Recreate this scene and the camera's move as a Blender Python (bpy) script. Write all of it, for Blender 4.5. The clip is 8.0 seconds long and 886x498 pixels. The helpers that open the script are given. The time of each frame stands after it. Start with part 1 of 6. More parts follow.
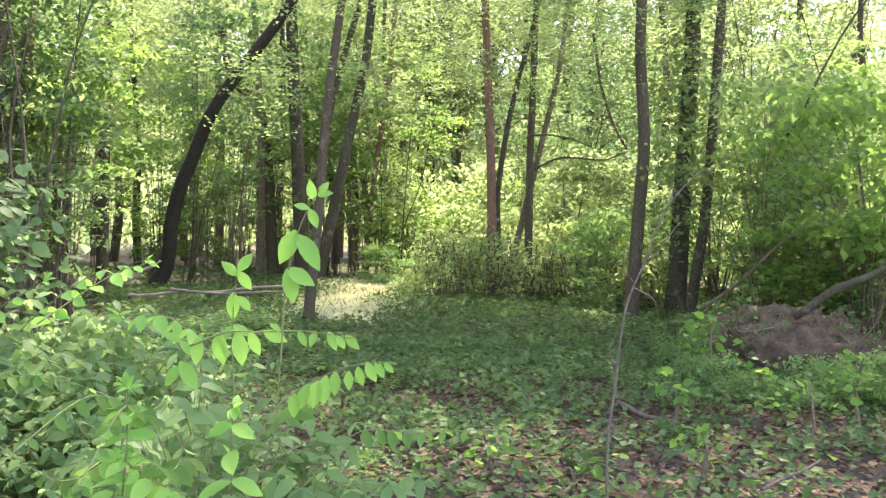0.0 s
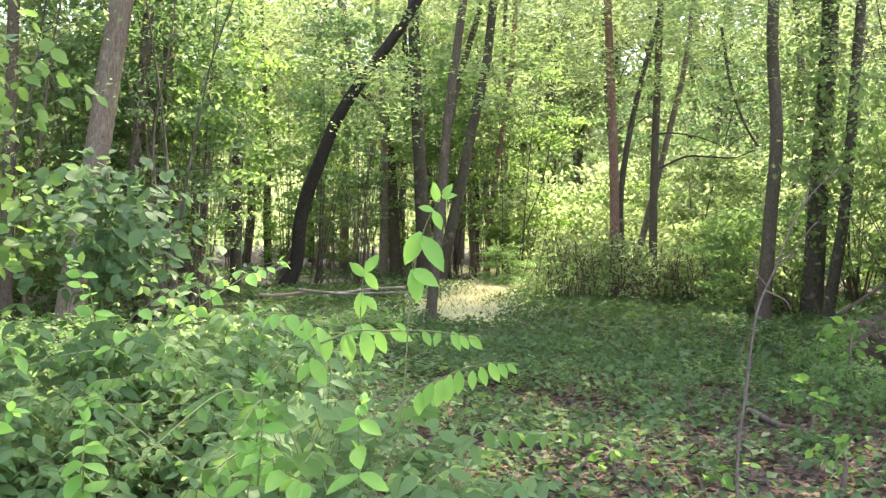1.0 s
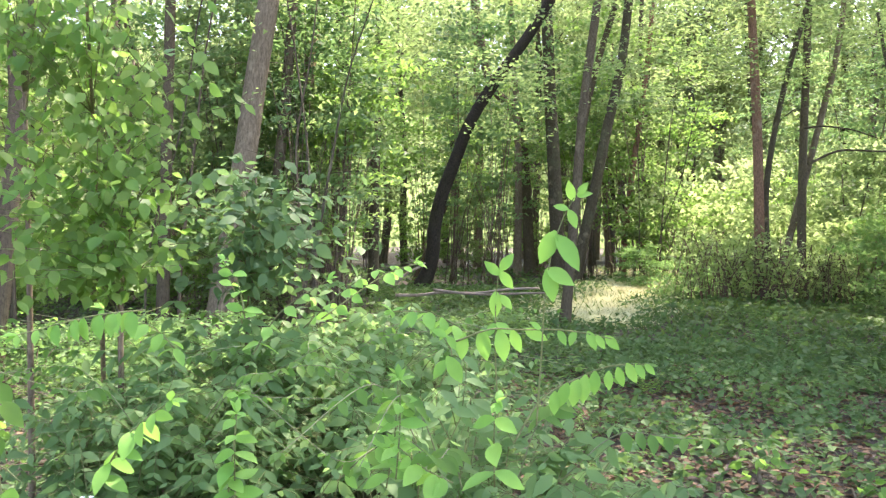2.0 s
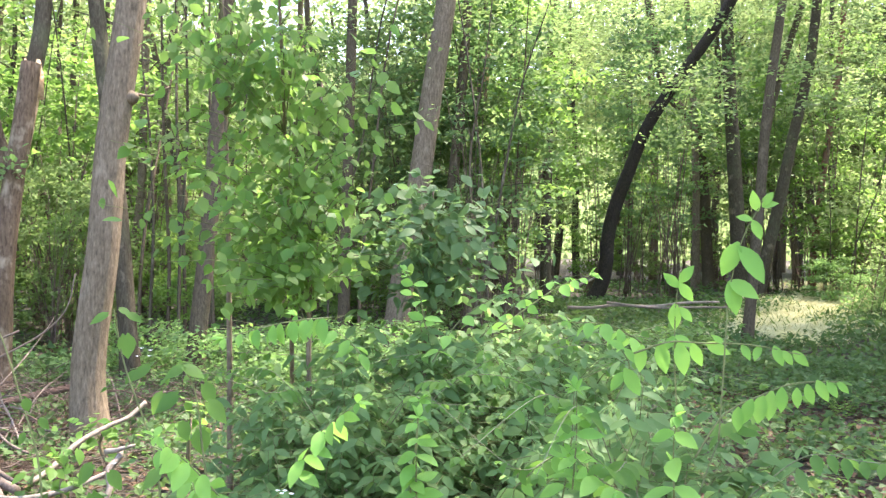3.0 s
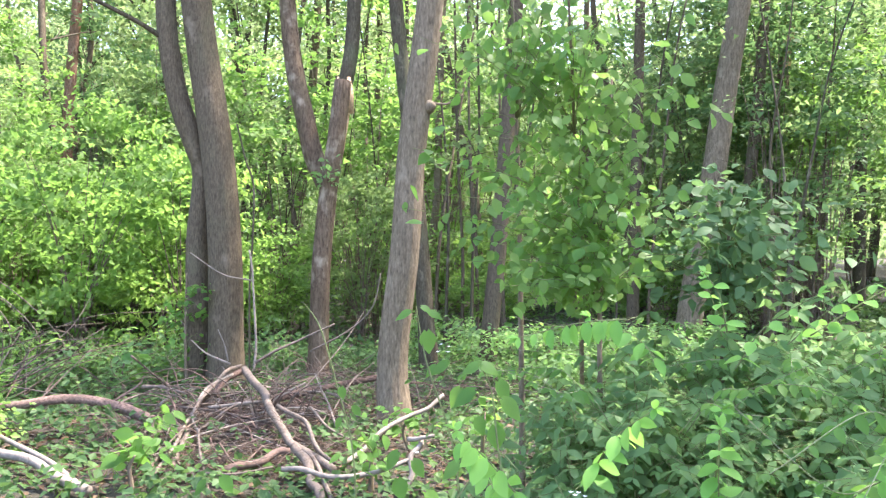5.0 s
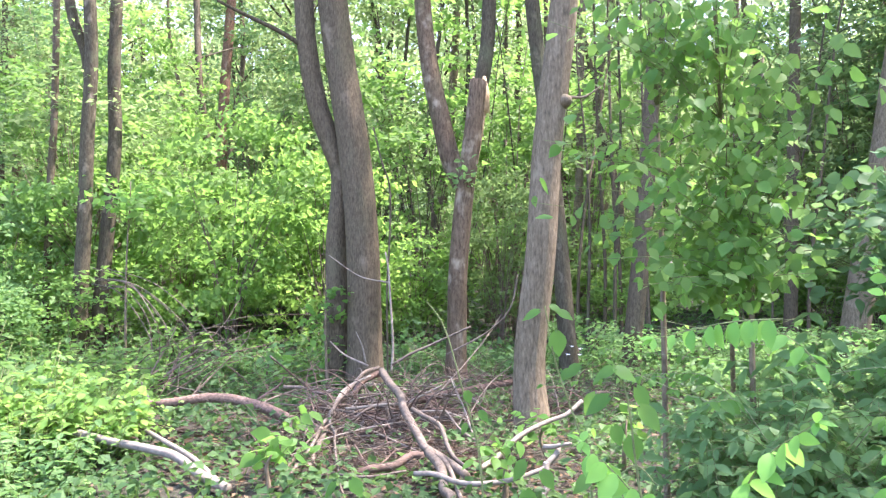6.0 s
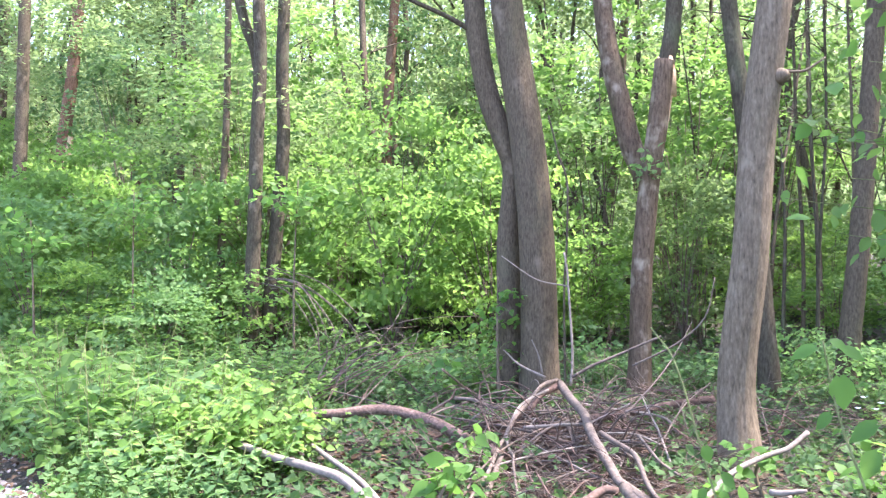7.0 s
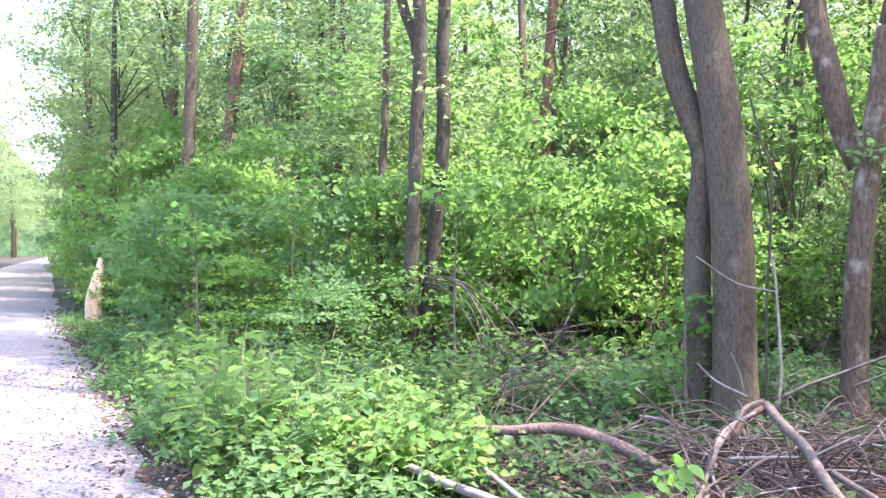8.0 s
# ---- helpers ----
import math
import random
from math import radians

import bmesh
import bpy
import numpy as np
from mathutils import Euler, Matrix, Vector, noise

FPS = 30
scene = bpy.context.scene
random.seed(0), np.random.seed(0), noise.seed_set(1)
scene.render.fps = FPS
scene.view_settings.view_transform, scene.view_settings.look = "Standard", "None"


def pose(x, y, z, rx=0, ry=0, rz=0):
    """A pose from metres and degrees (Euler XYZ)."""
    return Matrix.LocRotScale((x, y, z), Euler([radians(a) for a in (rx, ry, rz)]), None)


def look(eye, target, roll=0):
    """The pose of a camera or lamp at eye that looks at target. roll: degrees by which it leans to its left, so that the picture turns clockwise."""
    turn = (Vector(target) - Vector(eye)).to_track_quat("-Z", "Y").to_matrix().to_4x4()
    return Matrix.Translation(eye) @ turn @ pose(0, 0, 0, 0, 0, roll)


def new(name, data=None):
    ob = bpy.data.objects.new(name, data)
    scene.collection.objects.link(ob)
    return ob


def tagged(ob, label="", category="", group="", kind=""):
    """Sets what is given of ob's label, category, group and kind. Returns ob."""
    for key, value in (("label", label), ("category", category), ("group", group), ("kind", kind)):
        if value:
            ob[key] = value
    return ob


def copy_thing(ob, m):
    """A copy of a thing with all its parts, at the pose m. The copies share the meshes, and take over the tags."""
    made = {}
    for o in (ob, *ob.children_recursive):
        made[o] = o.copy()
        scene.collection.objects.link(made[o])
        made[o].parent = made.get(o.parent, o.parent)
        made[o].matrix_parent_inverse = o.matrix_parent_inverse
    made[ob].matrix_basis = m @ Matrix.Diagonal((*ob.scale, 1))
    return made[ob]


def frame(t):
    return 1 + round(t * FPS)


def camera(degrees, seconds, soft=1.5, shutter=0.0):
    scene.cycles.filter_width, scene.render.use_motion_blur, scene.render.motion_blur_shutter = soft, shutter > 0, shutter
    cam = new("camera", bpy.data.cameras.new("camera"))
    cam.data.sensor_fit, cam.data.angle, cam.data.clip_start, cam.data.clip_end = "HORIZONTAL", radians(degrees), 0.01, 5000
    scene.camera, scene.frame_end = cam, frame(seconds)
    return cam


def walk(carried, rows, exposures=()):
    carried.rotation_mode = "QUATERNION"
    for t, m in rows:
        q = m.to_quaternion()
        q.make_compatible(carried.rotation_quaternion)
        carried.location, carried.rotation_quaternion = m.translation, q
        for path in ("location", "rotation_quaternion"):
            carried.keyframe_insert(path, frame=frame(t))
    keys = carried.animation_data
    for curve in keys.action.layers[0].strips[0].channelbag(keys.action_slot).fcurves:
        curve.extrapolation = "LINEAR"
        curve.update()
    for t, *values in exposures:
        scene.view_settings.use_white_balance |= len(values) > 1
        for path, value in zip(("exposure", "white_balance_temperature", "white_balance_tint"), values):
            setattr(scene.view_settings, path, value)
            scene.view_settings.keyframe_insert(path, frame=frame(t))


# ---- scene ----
cam = camera(55.0, 8.0, soft=1.25, shutter=0.12)
PATH = [
    (0.0, pose(0.001, -0.002, 1.548, 89.50, -0.76, -0.00)),
    (0.5, pose(0.001, -0.013, 1.547, 89.48, -0.69, 4.12)),
    (1.0, pose(-0.003, -0.016, 1.547, 89.51, -0.61, 8.12)),
    (1.2, pose(-0.003, -0.017, 1.547, 89.50, -0.57, 9.78)),
    (2.3, pose(-0.003, -0.036, 1.542, 89.42, -0.30, 20.30)),
    (2.5, pose(-0.003, -0.045, 1.542, 89.41, -0.25, 22.61)),
    (3.0, pose(-0.000, -0.073, 1.542, 90.20, -0.42, 28.60)),
    (3.5, pose(-0.018, -0.072, 1.556, 90.05, -0.48, 33.99)),
    (4.0, pose(-0.018, -0.096, 1.554, 90.00, -0.44, 39.10)),
    (4.5, pose(-0.023, -0.096, 1.555, 89.98, -0.35, 43.08)),
    (4.7, pose(-0.025, -0.090, 1.553, 90.00, -0.32, 44.74)),
    (5.8, pose(-0.108, 0.081, 1.514, 90.34, 0.22, 55.80)),
    (6.0, pose(-0.153, 0.117, 1.512, 90.36, 0.31, 57.35)),
    (6.5, pose(-0.524, 0.203, 1.542, 90.15, 0.35, 62.84)),
    (7.0, pose(-0.841, 0.313, 1.576, 90.00, 0.44, 68.08)),
    (7.5, pose(-1.232, 0.363, 1.601, 89.80, 0.21, 72.90)),
    (8.0, pose(-1.601, 0.340, 1.603, 89.69, 0.11, 78.09)),
]
walk(cam, PATH, [(0.0, 3.36, 7350, 30), (2.5, 3.34, 7050, 26), (4.5, 3.32, 6600, 23), (6.0, 3.40, 6300, 27), (8.0, 3.25, 6000, 32)])

# ---- light ----
SUN_AZ, SUN_EL = 28.0, 65.0        # clockwise from +y, and height, in degrees
world = bpy.data.worlds.new("sky")
scene.world = world
world.use_nodes = True
wt = world.node_tree
sky = wt.nodes.new("ShaderNodeTexSky")
sky.sky_type = 'NISHITA'
sky.sun_disc = False
sky.sun_elevation, sky.sun_rotation = radians(SUN_EL), radians(SUN_AZ)
sky.air_density, sky.dust_density = 1.0, 2.0
wt.nodes["Background"].inputs["Strength"].default_value = 0.15
wt.links.new(sky.outputs[0], wt.nodes["Background"].inputs["Color"])
sun = new("sun", bpy.data.lights.new("sun", 'SUN'))
sun.data.energy, sun.data.angle, sun.data.color = 2.3, radians(0.6), (1.0, 0.95, 0.86)
_d = Vector((math.sin(radians(SUN_AZ)) * math.cos(radians(SUN_EL)), math.cos(radians(SUN_AZ)) * math.cos(radians(SUN_EL)), math.sin(radians(SUN_EL))))
sun.matrix_world = look(_d * 60, (0, 0, 0))

# ---- materials ----
def material(name):
    m = bpy.data.materials.new(name)
    m.use_nodes = True
    return m, m.node_tree, m.node_tree.nodes["Principled BSDF"]


def node(nt, kind, **values):
    n = nt.nodes.new(kind)
    for key, value in values.items():
        n.inputs[key.replace("_", " ")].default_value = value
    return n


def ramp(nt, source, stops):
    r = nt.nodes.new("ShaderNodeValToRGB")
    while len(r.color_ramp.elements) < len(stops):
        r.color_ramp.elements.new(0.5)
    for e, (p, c) in zip(r.color_ramp.elements, stops):
        e.position, e.color = p, (*c, 1)
    nt.links.new(source, r.inputs[0])
    return r.outputs[0]


def mixed(nt, fac, a, b, how='MIX'):
    m = nt.nodes.new("ShaderNodeMix")
    m.data_type, m.blend_type = 'RGBA', how
    for socket, value in ((m.inputs[0], fac), (m.inputs[6], a), (m.inputs[7], b)):
        if isinstance(value, (int, float)):
            socket.default_value = value
        elif isinstance(value, tuple):
            socket.default_value = (*value, 1)
        else:
            nt.links.new(value, socket)
    return m.outputs[2]


def coords(nt, scale):
    tc = nt.nodes.new("ShaderNodeTexCoord")
    mp = node(nt, "ShaderNodeMapping", Scale=scale)
    nt.links.new(tc.outputs["Object"], mp.inputs[0])
    return mp.outputs[0]


def noisy(nt, scale, size=5.0, detail=5.0, rough=0.6):
    n = node(nt, "ShaderNodeTexNoise", Scale=size, Detail=detail, Roughness=rough)
    nt.links.new(coords(nt, scale), n.inputs["Vector"])
    return n.outputs[0]


def bumped(nt, bsdf, height, strength, distance):
    b = node(nt, "ShaderNodeBump", Strength=strength, Distance=distance)
    nt.links.new(height, b.inputs["Height"])
    nt.links.new(b.outputs[0], bsdf.inputs["Normal"])


def leaf_material(name, dark, light, glow, through_share=0.45, rough=0.5, single=False):
    """Leaf: varied green that lets part of the light through."""
    m, nt, p = material(name)
    if single:
        pick = nt.nodes.new("ShaderNodeObjectInfo").outputs["Random"]
    else:
        pick = nt.nodes.new("ShaderNodeNewGeometry").outputs["Random Per Island"]
    col = mixed(nt, pick, dark, light)
    patch = ramp(nt, noisy(nt, (1, 1, 1), 0.9, 2.0), [(0.35, (0.72, 0.76, 0.78)), (0.65, (1.18, 1.12, 1.0))])
    col = mixed(nt, 0.8, col, patch, 'MULTIPLY')
    nt.links.new(col, p.inputs["Base Color"])
    p.inputs["Roughness"].default_value = rough
    p.inputs["Specular IOR Level"].default_value = 0.12
    tl = nt.nodes.new("ShaderNodeBsdfTranslucent")
    nt.links.new(mixed(nt, 0.75, col, glow), tl.inputs[0])
    mx = nt.nodes.new("ShaderNodeMixShader")
    mx.inputs[0].default_value = through_share
    nt.links.new(p.outputs[0], mx.inputs[1])
    nt.links.new(tl.outputs[0], mx.inputs[2])
    nt.links.new(mx.outputs[0], nt.nodes["Material Output"].inputs[0])
    return m


def bark_material(name, deep, mid, pale, moss=0.25, fissure=13.0, bare=0.35):
    """Bark: upright fissures, blotches of lichen, moss film."""
    m, nt, p = material(name)
    fis = noisy(nt, (fissure * 2.2, fissure * 2.2, fissure * 0.55), 1.9, 7.0, 0.6)
    fine = noisy(nt, (40, 40, 14), 2.0, 4.0)
    blot = noisy(nt, (1.6, 1.6, 0.9), 1.5, 4.0)
    col = ramp(nt, fis, [(0.25, deep), (0.46, mid), (0.8, pale)])
    col = mixed(nt, 0.5, col, ramp(nt, fine, [(0.35, (0.55, 0.55, 0.55)), (0.7, (1.25, 1.22, 1.18))]), 'MULTIPLY')
    col = mixed(nt, ramp(nt, blot, [(0.52, (0, 0, 0)), (0.72, (moss, moss, moss))]), col, (0.11, 0.13, 0.07))
    col = mixed(nt, ramp(nt, noisy(nt, (3, 3, 2), 2.0, 3.0), [(0.62 - 0.1 * bare, (0, 0, 0)), (0.72, (bare, bare, bare))]), col, (0.32, 0.27, 0.195))
    nt.links.new(col, p.inputs["Base Color"])
    p.inputs["Roughness"].default_value = 0.9
    p.inputs["Specular IOR Level"].default_value = 0.15
    bumped(nt, p, fis, 0.4, 0.012)
    return m


def wood_material(name, deep, pale, scale=(11, 11, 11)):
    m, nt, p = material(name)
    g = noisy(nt, scale, 2.5, 8.0, 0.7)
    pick = nt.nodes.new("ShaderNodeObjectInfo").outputs["Random"]
    col = ramp(nt, g, [(0.3, deep), (0.7, pale)])
    col = mixed(nt, 0.6, col, ramp(nt, pick, [(0.0, (0.7, 0.68, 0.66)), (1.0, (1.25, 1.2, 1.15))]), 'MULTIPLY')
    nt.links.new(col, p.inputs["Base Color"])
    p.inputs["Roughness"].default_value = 0.85
    p.inputs["Specular IOR Level"].default_value = 0.2
    bumped(nt, p, g, 0.6, 0.01)
    return m


BARK = {
    "bark_grey": bark_material("bark_grey", (0.034, 0.027, 0.017), (0.08, 0.064, 0.041), (0.13, 0.107, 0.071), 0.2, 15.0, 0.25),
    "bark_dark": bark_material("bark_dark", (0.024, 0.02, 0.013), (0.06, 0.051, 0.033), (0.108, 0.095, 0.062), 0.45),
    "bark_brown": bark_material("bark_brown", (0.05, 0.039, 0.025), (0.13, 0.104, 0.069), (0.22, 0.18, 0.124), 0.15, 11.0),
    "bark_patchy": bark_material("bark_patchy", (0.043, 0.03, 0.019), (0.102, 0.073, 0.046), (0.18, 0.136, 0.092), 0.2, 10.0, 0.8),
    "bark_black": bark_material("bark_black", (0.012, 0.009, 0.007), (0.03, 0.025, 0.019), (0.06, 0.05, 0.039), 0.1, 13.0, 0.1),
    "bark_red": bark_material("bark_red", (0.05, 0.028, 0.018), (0.17, 0.095, 0.062), (0.3, 0.19, 0.13), 0.15),
}
LEAF_CANOPY = leaf_material("leaf_canopy", (0.072, 0.124, 0.042), (0.13, 0.19, 0.072), (0.28, 0.42, 0.14), 0.52)
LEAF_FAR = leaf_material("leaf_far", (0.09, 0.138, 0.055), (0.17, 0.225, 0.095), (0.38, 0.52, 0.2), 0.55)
LEAF_SHRUB = leaf_material("leaf_shrub", (0.072, 0.14, 0.038), (0.122, 0.21, 0.058), (0.25, 0.46, 0.09), 0.5)
LEAF_COOL = leaf_material("leaf_cool", (0.08, 0.165, 0.064), (0.128, 0.222, 0.09), (0.27, 0.47, 0.14), 0.5, 0.5)
LEAF_LOW = leaf_material("leaf_low", (0.036, 0.082, 0.03), (0.078, 0.14, 0.052), (0.14, 0.26, 0.065), 0.36)
LEAF_SHOOT = leaf_material("leaf_shoot", (0.115, 0.29, 0.06), (0.2, 0.4, 0.09), (0.3, 0.6, 0.1), 0.48, 0.5, True)
LEAF_SINGLE = leaf_material("leaf_single", (0.06, 0.15, 0.036), (0.108, 0.215, 0.052), (0.24, 0.48, 0.08), 0.52, 0.45, True)
# dull green leaf, its colour darkened where foliage should stand in shade
LEAF_DULL_SHADE = leaf_material("leaf_dull_shade", (0.065, 0.13, 0.055), (0.1, 0.18, 0.078), (0.18, 0.33, 0.1), 0.45, 0.5)
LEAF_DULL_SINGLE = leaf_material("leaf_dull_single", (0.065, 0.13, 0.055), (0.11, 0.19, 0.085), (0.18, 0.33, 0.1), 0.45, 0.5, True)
# pale yellow-green leaf: the glow of backlit sun is put into its colour
LEAF_PAINTED_SUN = leaf_material("leaf_painted_sun", (0.1, 0.165, 0.055), (0.2, 0.28, 0.11), (0.42, 0.58, 0.22), 0.56)
# fresh yellow-green young leaf, also used to paint sunlight on shaded bushes
LEAF_FRESH_SUN = leaf_material("leaf_fresh_sun", (0.1, 0.21, 0.05), (0.2, 0.33, 0.08), (0.36, 0.58, 0.12), 0.5, 0.5)
LEAF_DRY = leaf_material("leaf_dry", (0.05, 0.034, 0.022), (0.15, 0.105, 0.068), (0.18, 0.11, 0.06), 0.15, 0.8)
LEAF_HERB = leaf_material("leaf_herb", (0.08, 0.16, 0.058), (0.135, 0.225, 0.085), (0.24, 0.45, 0.12), 0.46)
# dry grass whitened to paint a patch of sunlight on the clearing
DRY_GRASS_SUN = leaf_material("dry_grass", (0.45, 0.46, 0.26), (0.74, 0.72, 0.5), (0.6, 0.6, 0.34), 0.35)
GRASS = leaf_material("grass", (0.05, 0.11, 0.025), (0.12, 0.19, 0.05), (0.2, 0.3, 0.06), 0.35)
STEM = wood_material("green_stem", (0.07, 0.09, 0.035), (0.17, 0.2, 0.08))
STEM_PALE = wood_material("pale_green_stem", (0.11, 0.13, 0.065), (0.23, 0.26, 0.14))
TWIG = wood_material("grey_twig", (0.062, 0.047, 0.035), (0.18, 0.142, 0.108))
DEAD = wood_material("dead_wood", (0.052, 0.042, 0.033), (0.165, 0.136, 0.108))
DEAD_RED = wood_material("red_dead_wood", (0.04, 0.026, 0.02), (0.15, 0.104, 0.08))
PALE = wood_material("pale_wood", (0.12, 0.104, 0.085), (0.26, 0.228, 0.188))
SPLIT = wood_material("split_wood", (0.32, 0.2, 0.11), (0.62, 0.46, 0.3))


def ground_material():
    m, nt, p = material("forest_floor")
    big = noisy(nt, (1, 1, 1), 0.35, 4.0)
    small = noisy(nt, (1, 1, 1), 22.0, 6.0, 0.7)
    v = node(nt, "ShaderNodeTexVoronoi", Scale=26.0)
    nt.links.new(coords(nt, (1, 1, 1)), v.inputs["Vector"])
    litter = mixed(nt, v.outputs["Color"], (0.017, 0.012, 0.008), (0.058, 0.04, 0.026))
    litter = mixed(nt, 0.6, litter, ramp(nt, small, [(0.3, (0.5, 0.5, 0.5)), (0.7, (1.3, 1.25, 1.2))]), 'MULTIPLY')
    green = ramp(nt, small, [(0.35, (0.014, 0.024, 0.009)), (0.7, (0.045, 0.06, 0.022))])
    col = mixed(nt, ramp(nt, big, [(0.4, (0.05, 0.05, 0.05)), (0.65, (0.6, 0.6, 0.6))]), litter, green)
    nt.links.new(col, p.inputs["Base Color"])
    p.inputs["Roughness"].default_value = 0.95
    bumped(nt, p, small, 0.9, 0.04)
    return m


def gravel_material():
    m, nt, p = material("gravel")
    v = node(nt, "ShaderNodeTexVoronoi", Scale=42.0)
    nt.links.new(coords(nt, (1, 1, 1)), v.inputs["Vector"])
    big = noisy(nt, (1, 1, 1), 0.8, 5.0)
    col = mixed(nt, v.outputs["Color"], (0.09, 0.08, 0.07), (0.31, 0.285, 0.26))
    col = mixed(nt, ramp(nt, big, [(0.42, (0, 0, 0)), (0.7, (0.55, 0.55, 0.55))]), col, (0.2, 0.16, 0.13))
    nt.links.new(col, p.inputs["Base Color"])
    p.inputs["Roughness"].default_value = 0.95
    bumped(nt, p, v.outputs["Distance"], 0.7, 0.02)
    return m


LOG_BARK = wood_material("log_bark", (0.035, 0.022, 0.017), (0.2, 0.14, 0.11), (16, 16, 22))
FLOOR, GRAVEL = ground_material(), gravel_material()
m_, nt_, p_ = material("white_petal")
p_.inputs["Base Color"].default_value = (0.8, 0.8, 0.78, 1)
PETAL = m_

# ---- building blocks ----
RNG = np.random.default_rng(7)


def gz(x, y):
    """Height of the ground: level by the road, rising gently into the wood."""
    r = np.hypot(x, y)
    swell = 0.03 * np.clip(r - 13, 0, 18) * np.clip((y + 2) / 8, 0, 1)
    return swell + 0.05 * np.sin(x * 0.9 + 1.3) * np.sin(y * 0.8) * np.clip((r - 4) / 6, 0, 1) * np.clip((y - road_edge(x)) / 2, 0, 1)


def road_edge(x):
    return 1.75 + 0.262 * x + 0.00048 * (np.clip(-x - 10, 0, 90) ** 2 + 180 * np.clip(-x - 100, 0, 400))


def fast_mesh(name, verts, faces, smooth=False):
    """Mesh from arrays: verts (n, 3), faces (m, k) of one size."""
    verts, faces = np.asarray(verts, np.float32).reshape(-1, 3), np.asarray(faces, np.int32)
    me = bpy.data.meshes.new(name)
    k = faces.shape[1]
    me.vertices.add(len(verts))
    me.vertices.foreach_set("co", verts.ravel())
    me.loops.add(faces.size)
    me.loops.foreach_set("vertex_index", faces.ravel())
    me.polygons.add(len(faces))
    me.polygons.foreach_set("loop_start", np.arange(0, faces.size, k, dtype=np.int32))
    me.polygons.foreach_set("use_smooth", np.full(len(faces), smooth))
    me.update(calc_edges=True)
    me.validate()
    return me


def part(name, me, mat, parent=None, label=""):
    if not me.materials:
        me.materials.append(mat)
    ob = new(name, me)
    ob.parent = parent
    if label:
        ob["label"] = label
    return ob


def stuff_part(name, me, mat, parent, label=""):
    ob = part(name, me, mat, parent, label)
    ob["kind"] = "stuff"
    return ob


def thing(name, x, y, z, label, category, group="", kind="", turn=0.0):
    ob = new(name)
    ob.empty_display_size = 0.2
    ob.matrix_world = pose(x, y, z, 0, 0, turn)
    return tagged(ob, label, category, group, kind)


def unit(v):
    return v / np.maximum(np.linalg.norm(v, axis=-1, keepdims=True), 1e-9)


LEAF_FAR_SHAPE = (np.array([(0, 0, 0), (0.5, 0.42, 0.1), (1, 0, -0.06), (0.5, -0.42, 0.1)]), np.array([(0, 1, 2), (0, 2, 3)]))
LEAF_TINY_SHAPE = (np.array([(0, 0, 0), (0.6, 0.5, 0.1), (1, -0.3, -0.06)]), np.array([(0, 1, 2)]))
LEAF_MID_SHAPE = (np.array([(0, 0, 0), (0.28, 0.3, 0.07), (0.65, 0.27, 0.04), (1, 0, -0.1), (0.65, -0.27, 0.04), (0.28, -0.3, 0.07)]),
                  np.array([(0, 1, 2, 3), (0, 3, 4, 5)]))


def leaf_cloud(name, at_, size, shape=LEAF_MID_SHAPE, flat=0.9, rng=RNG, spread=0.35, out=None, smooth=False, per=0):
    """Many leaves in one mesh: at each point one leaf of about that size, mostly level; per: leaves in each spray that face alike."""
    n = len(at_)
    pts, fac = shape
    if per:
        face = unit(np.array([0, 0, flat]) + rng.normal(size=(-(-n // per), 3)) * 0.5)
        normal = unit(np.repeat(face, per, 0)[:n] + rng.normal(size=(n, 3)) * 0.26)
    else:
        normal = unit(np.array([0, 0, flat]) + rng.normal(size=(n, 3)) * 0.55)
    ahead = rng.normal(size=(n, 3)) if out is None else out + rng.normal(size=(n, 3)) * 0.6
    ahead[:, 2] -= 0.25
    ahead = unit(ahead - normal * (ahead * normal).sum(1, keepdims=True))
    side = np.cross(normal, ahead)
    s = size * rng.uniform(1 - spread, 1 + spread, n)
    v = at_[:, None, :] + s[:, None, None] * (pts[None, :, :1] * ahead[:, None] + pts[None, :, 1:2] * side[:, None] + pts[None, :, 2:] * normal[:, None])
    f = fac[None] + (np.arange(n) * len(pts))[:, None, None]
    return fast_mesh(name, v, f.reshape(-1, fac.shape[1]), smooth)


def spline(points, per=6):
    """Smooth line through a few points."""
    p = np.asarray(points, float)
    if len(p) < 3:
        return np.linspace(p[0], p[-1], per * 2)
    q = np.vstack([2 * p[0] - p[1], p, 2 * p[-1] - p[-2]])
    u = np.linspace(0, 1, per, endpoint=False)[:, None]
    rows = []
    for a, b, c, d in zip(q, q[1:], q[2:], q[3:]):
        rows.append(0.5 * (2 * b + (c - a) * u + (2 * a - 5 * b + 4 * c - d) * u ** 2 + (3 * b - a - 3 * c + d) * u ** 3))
    return np.vstack([*rows, p[-1:]])


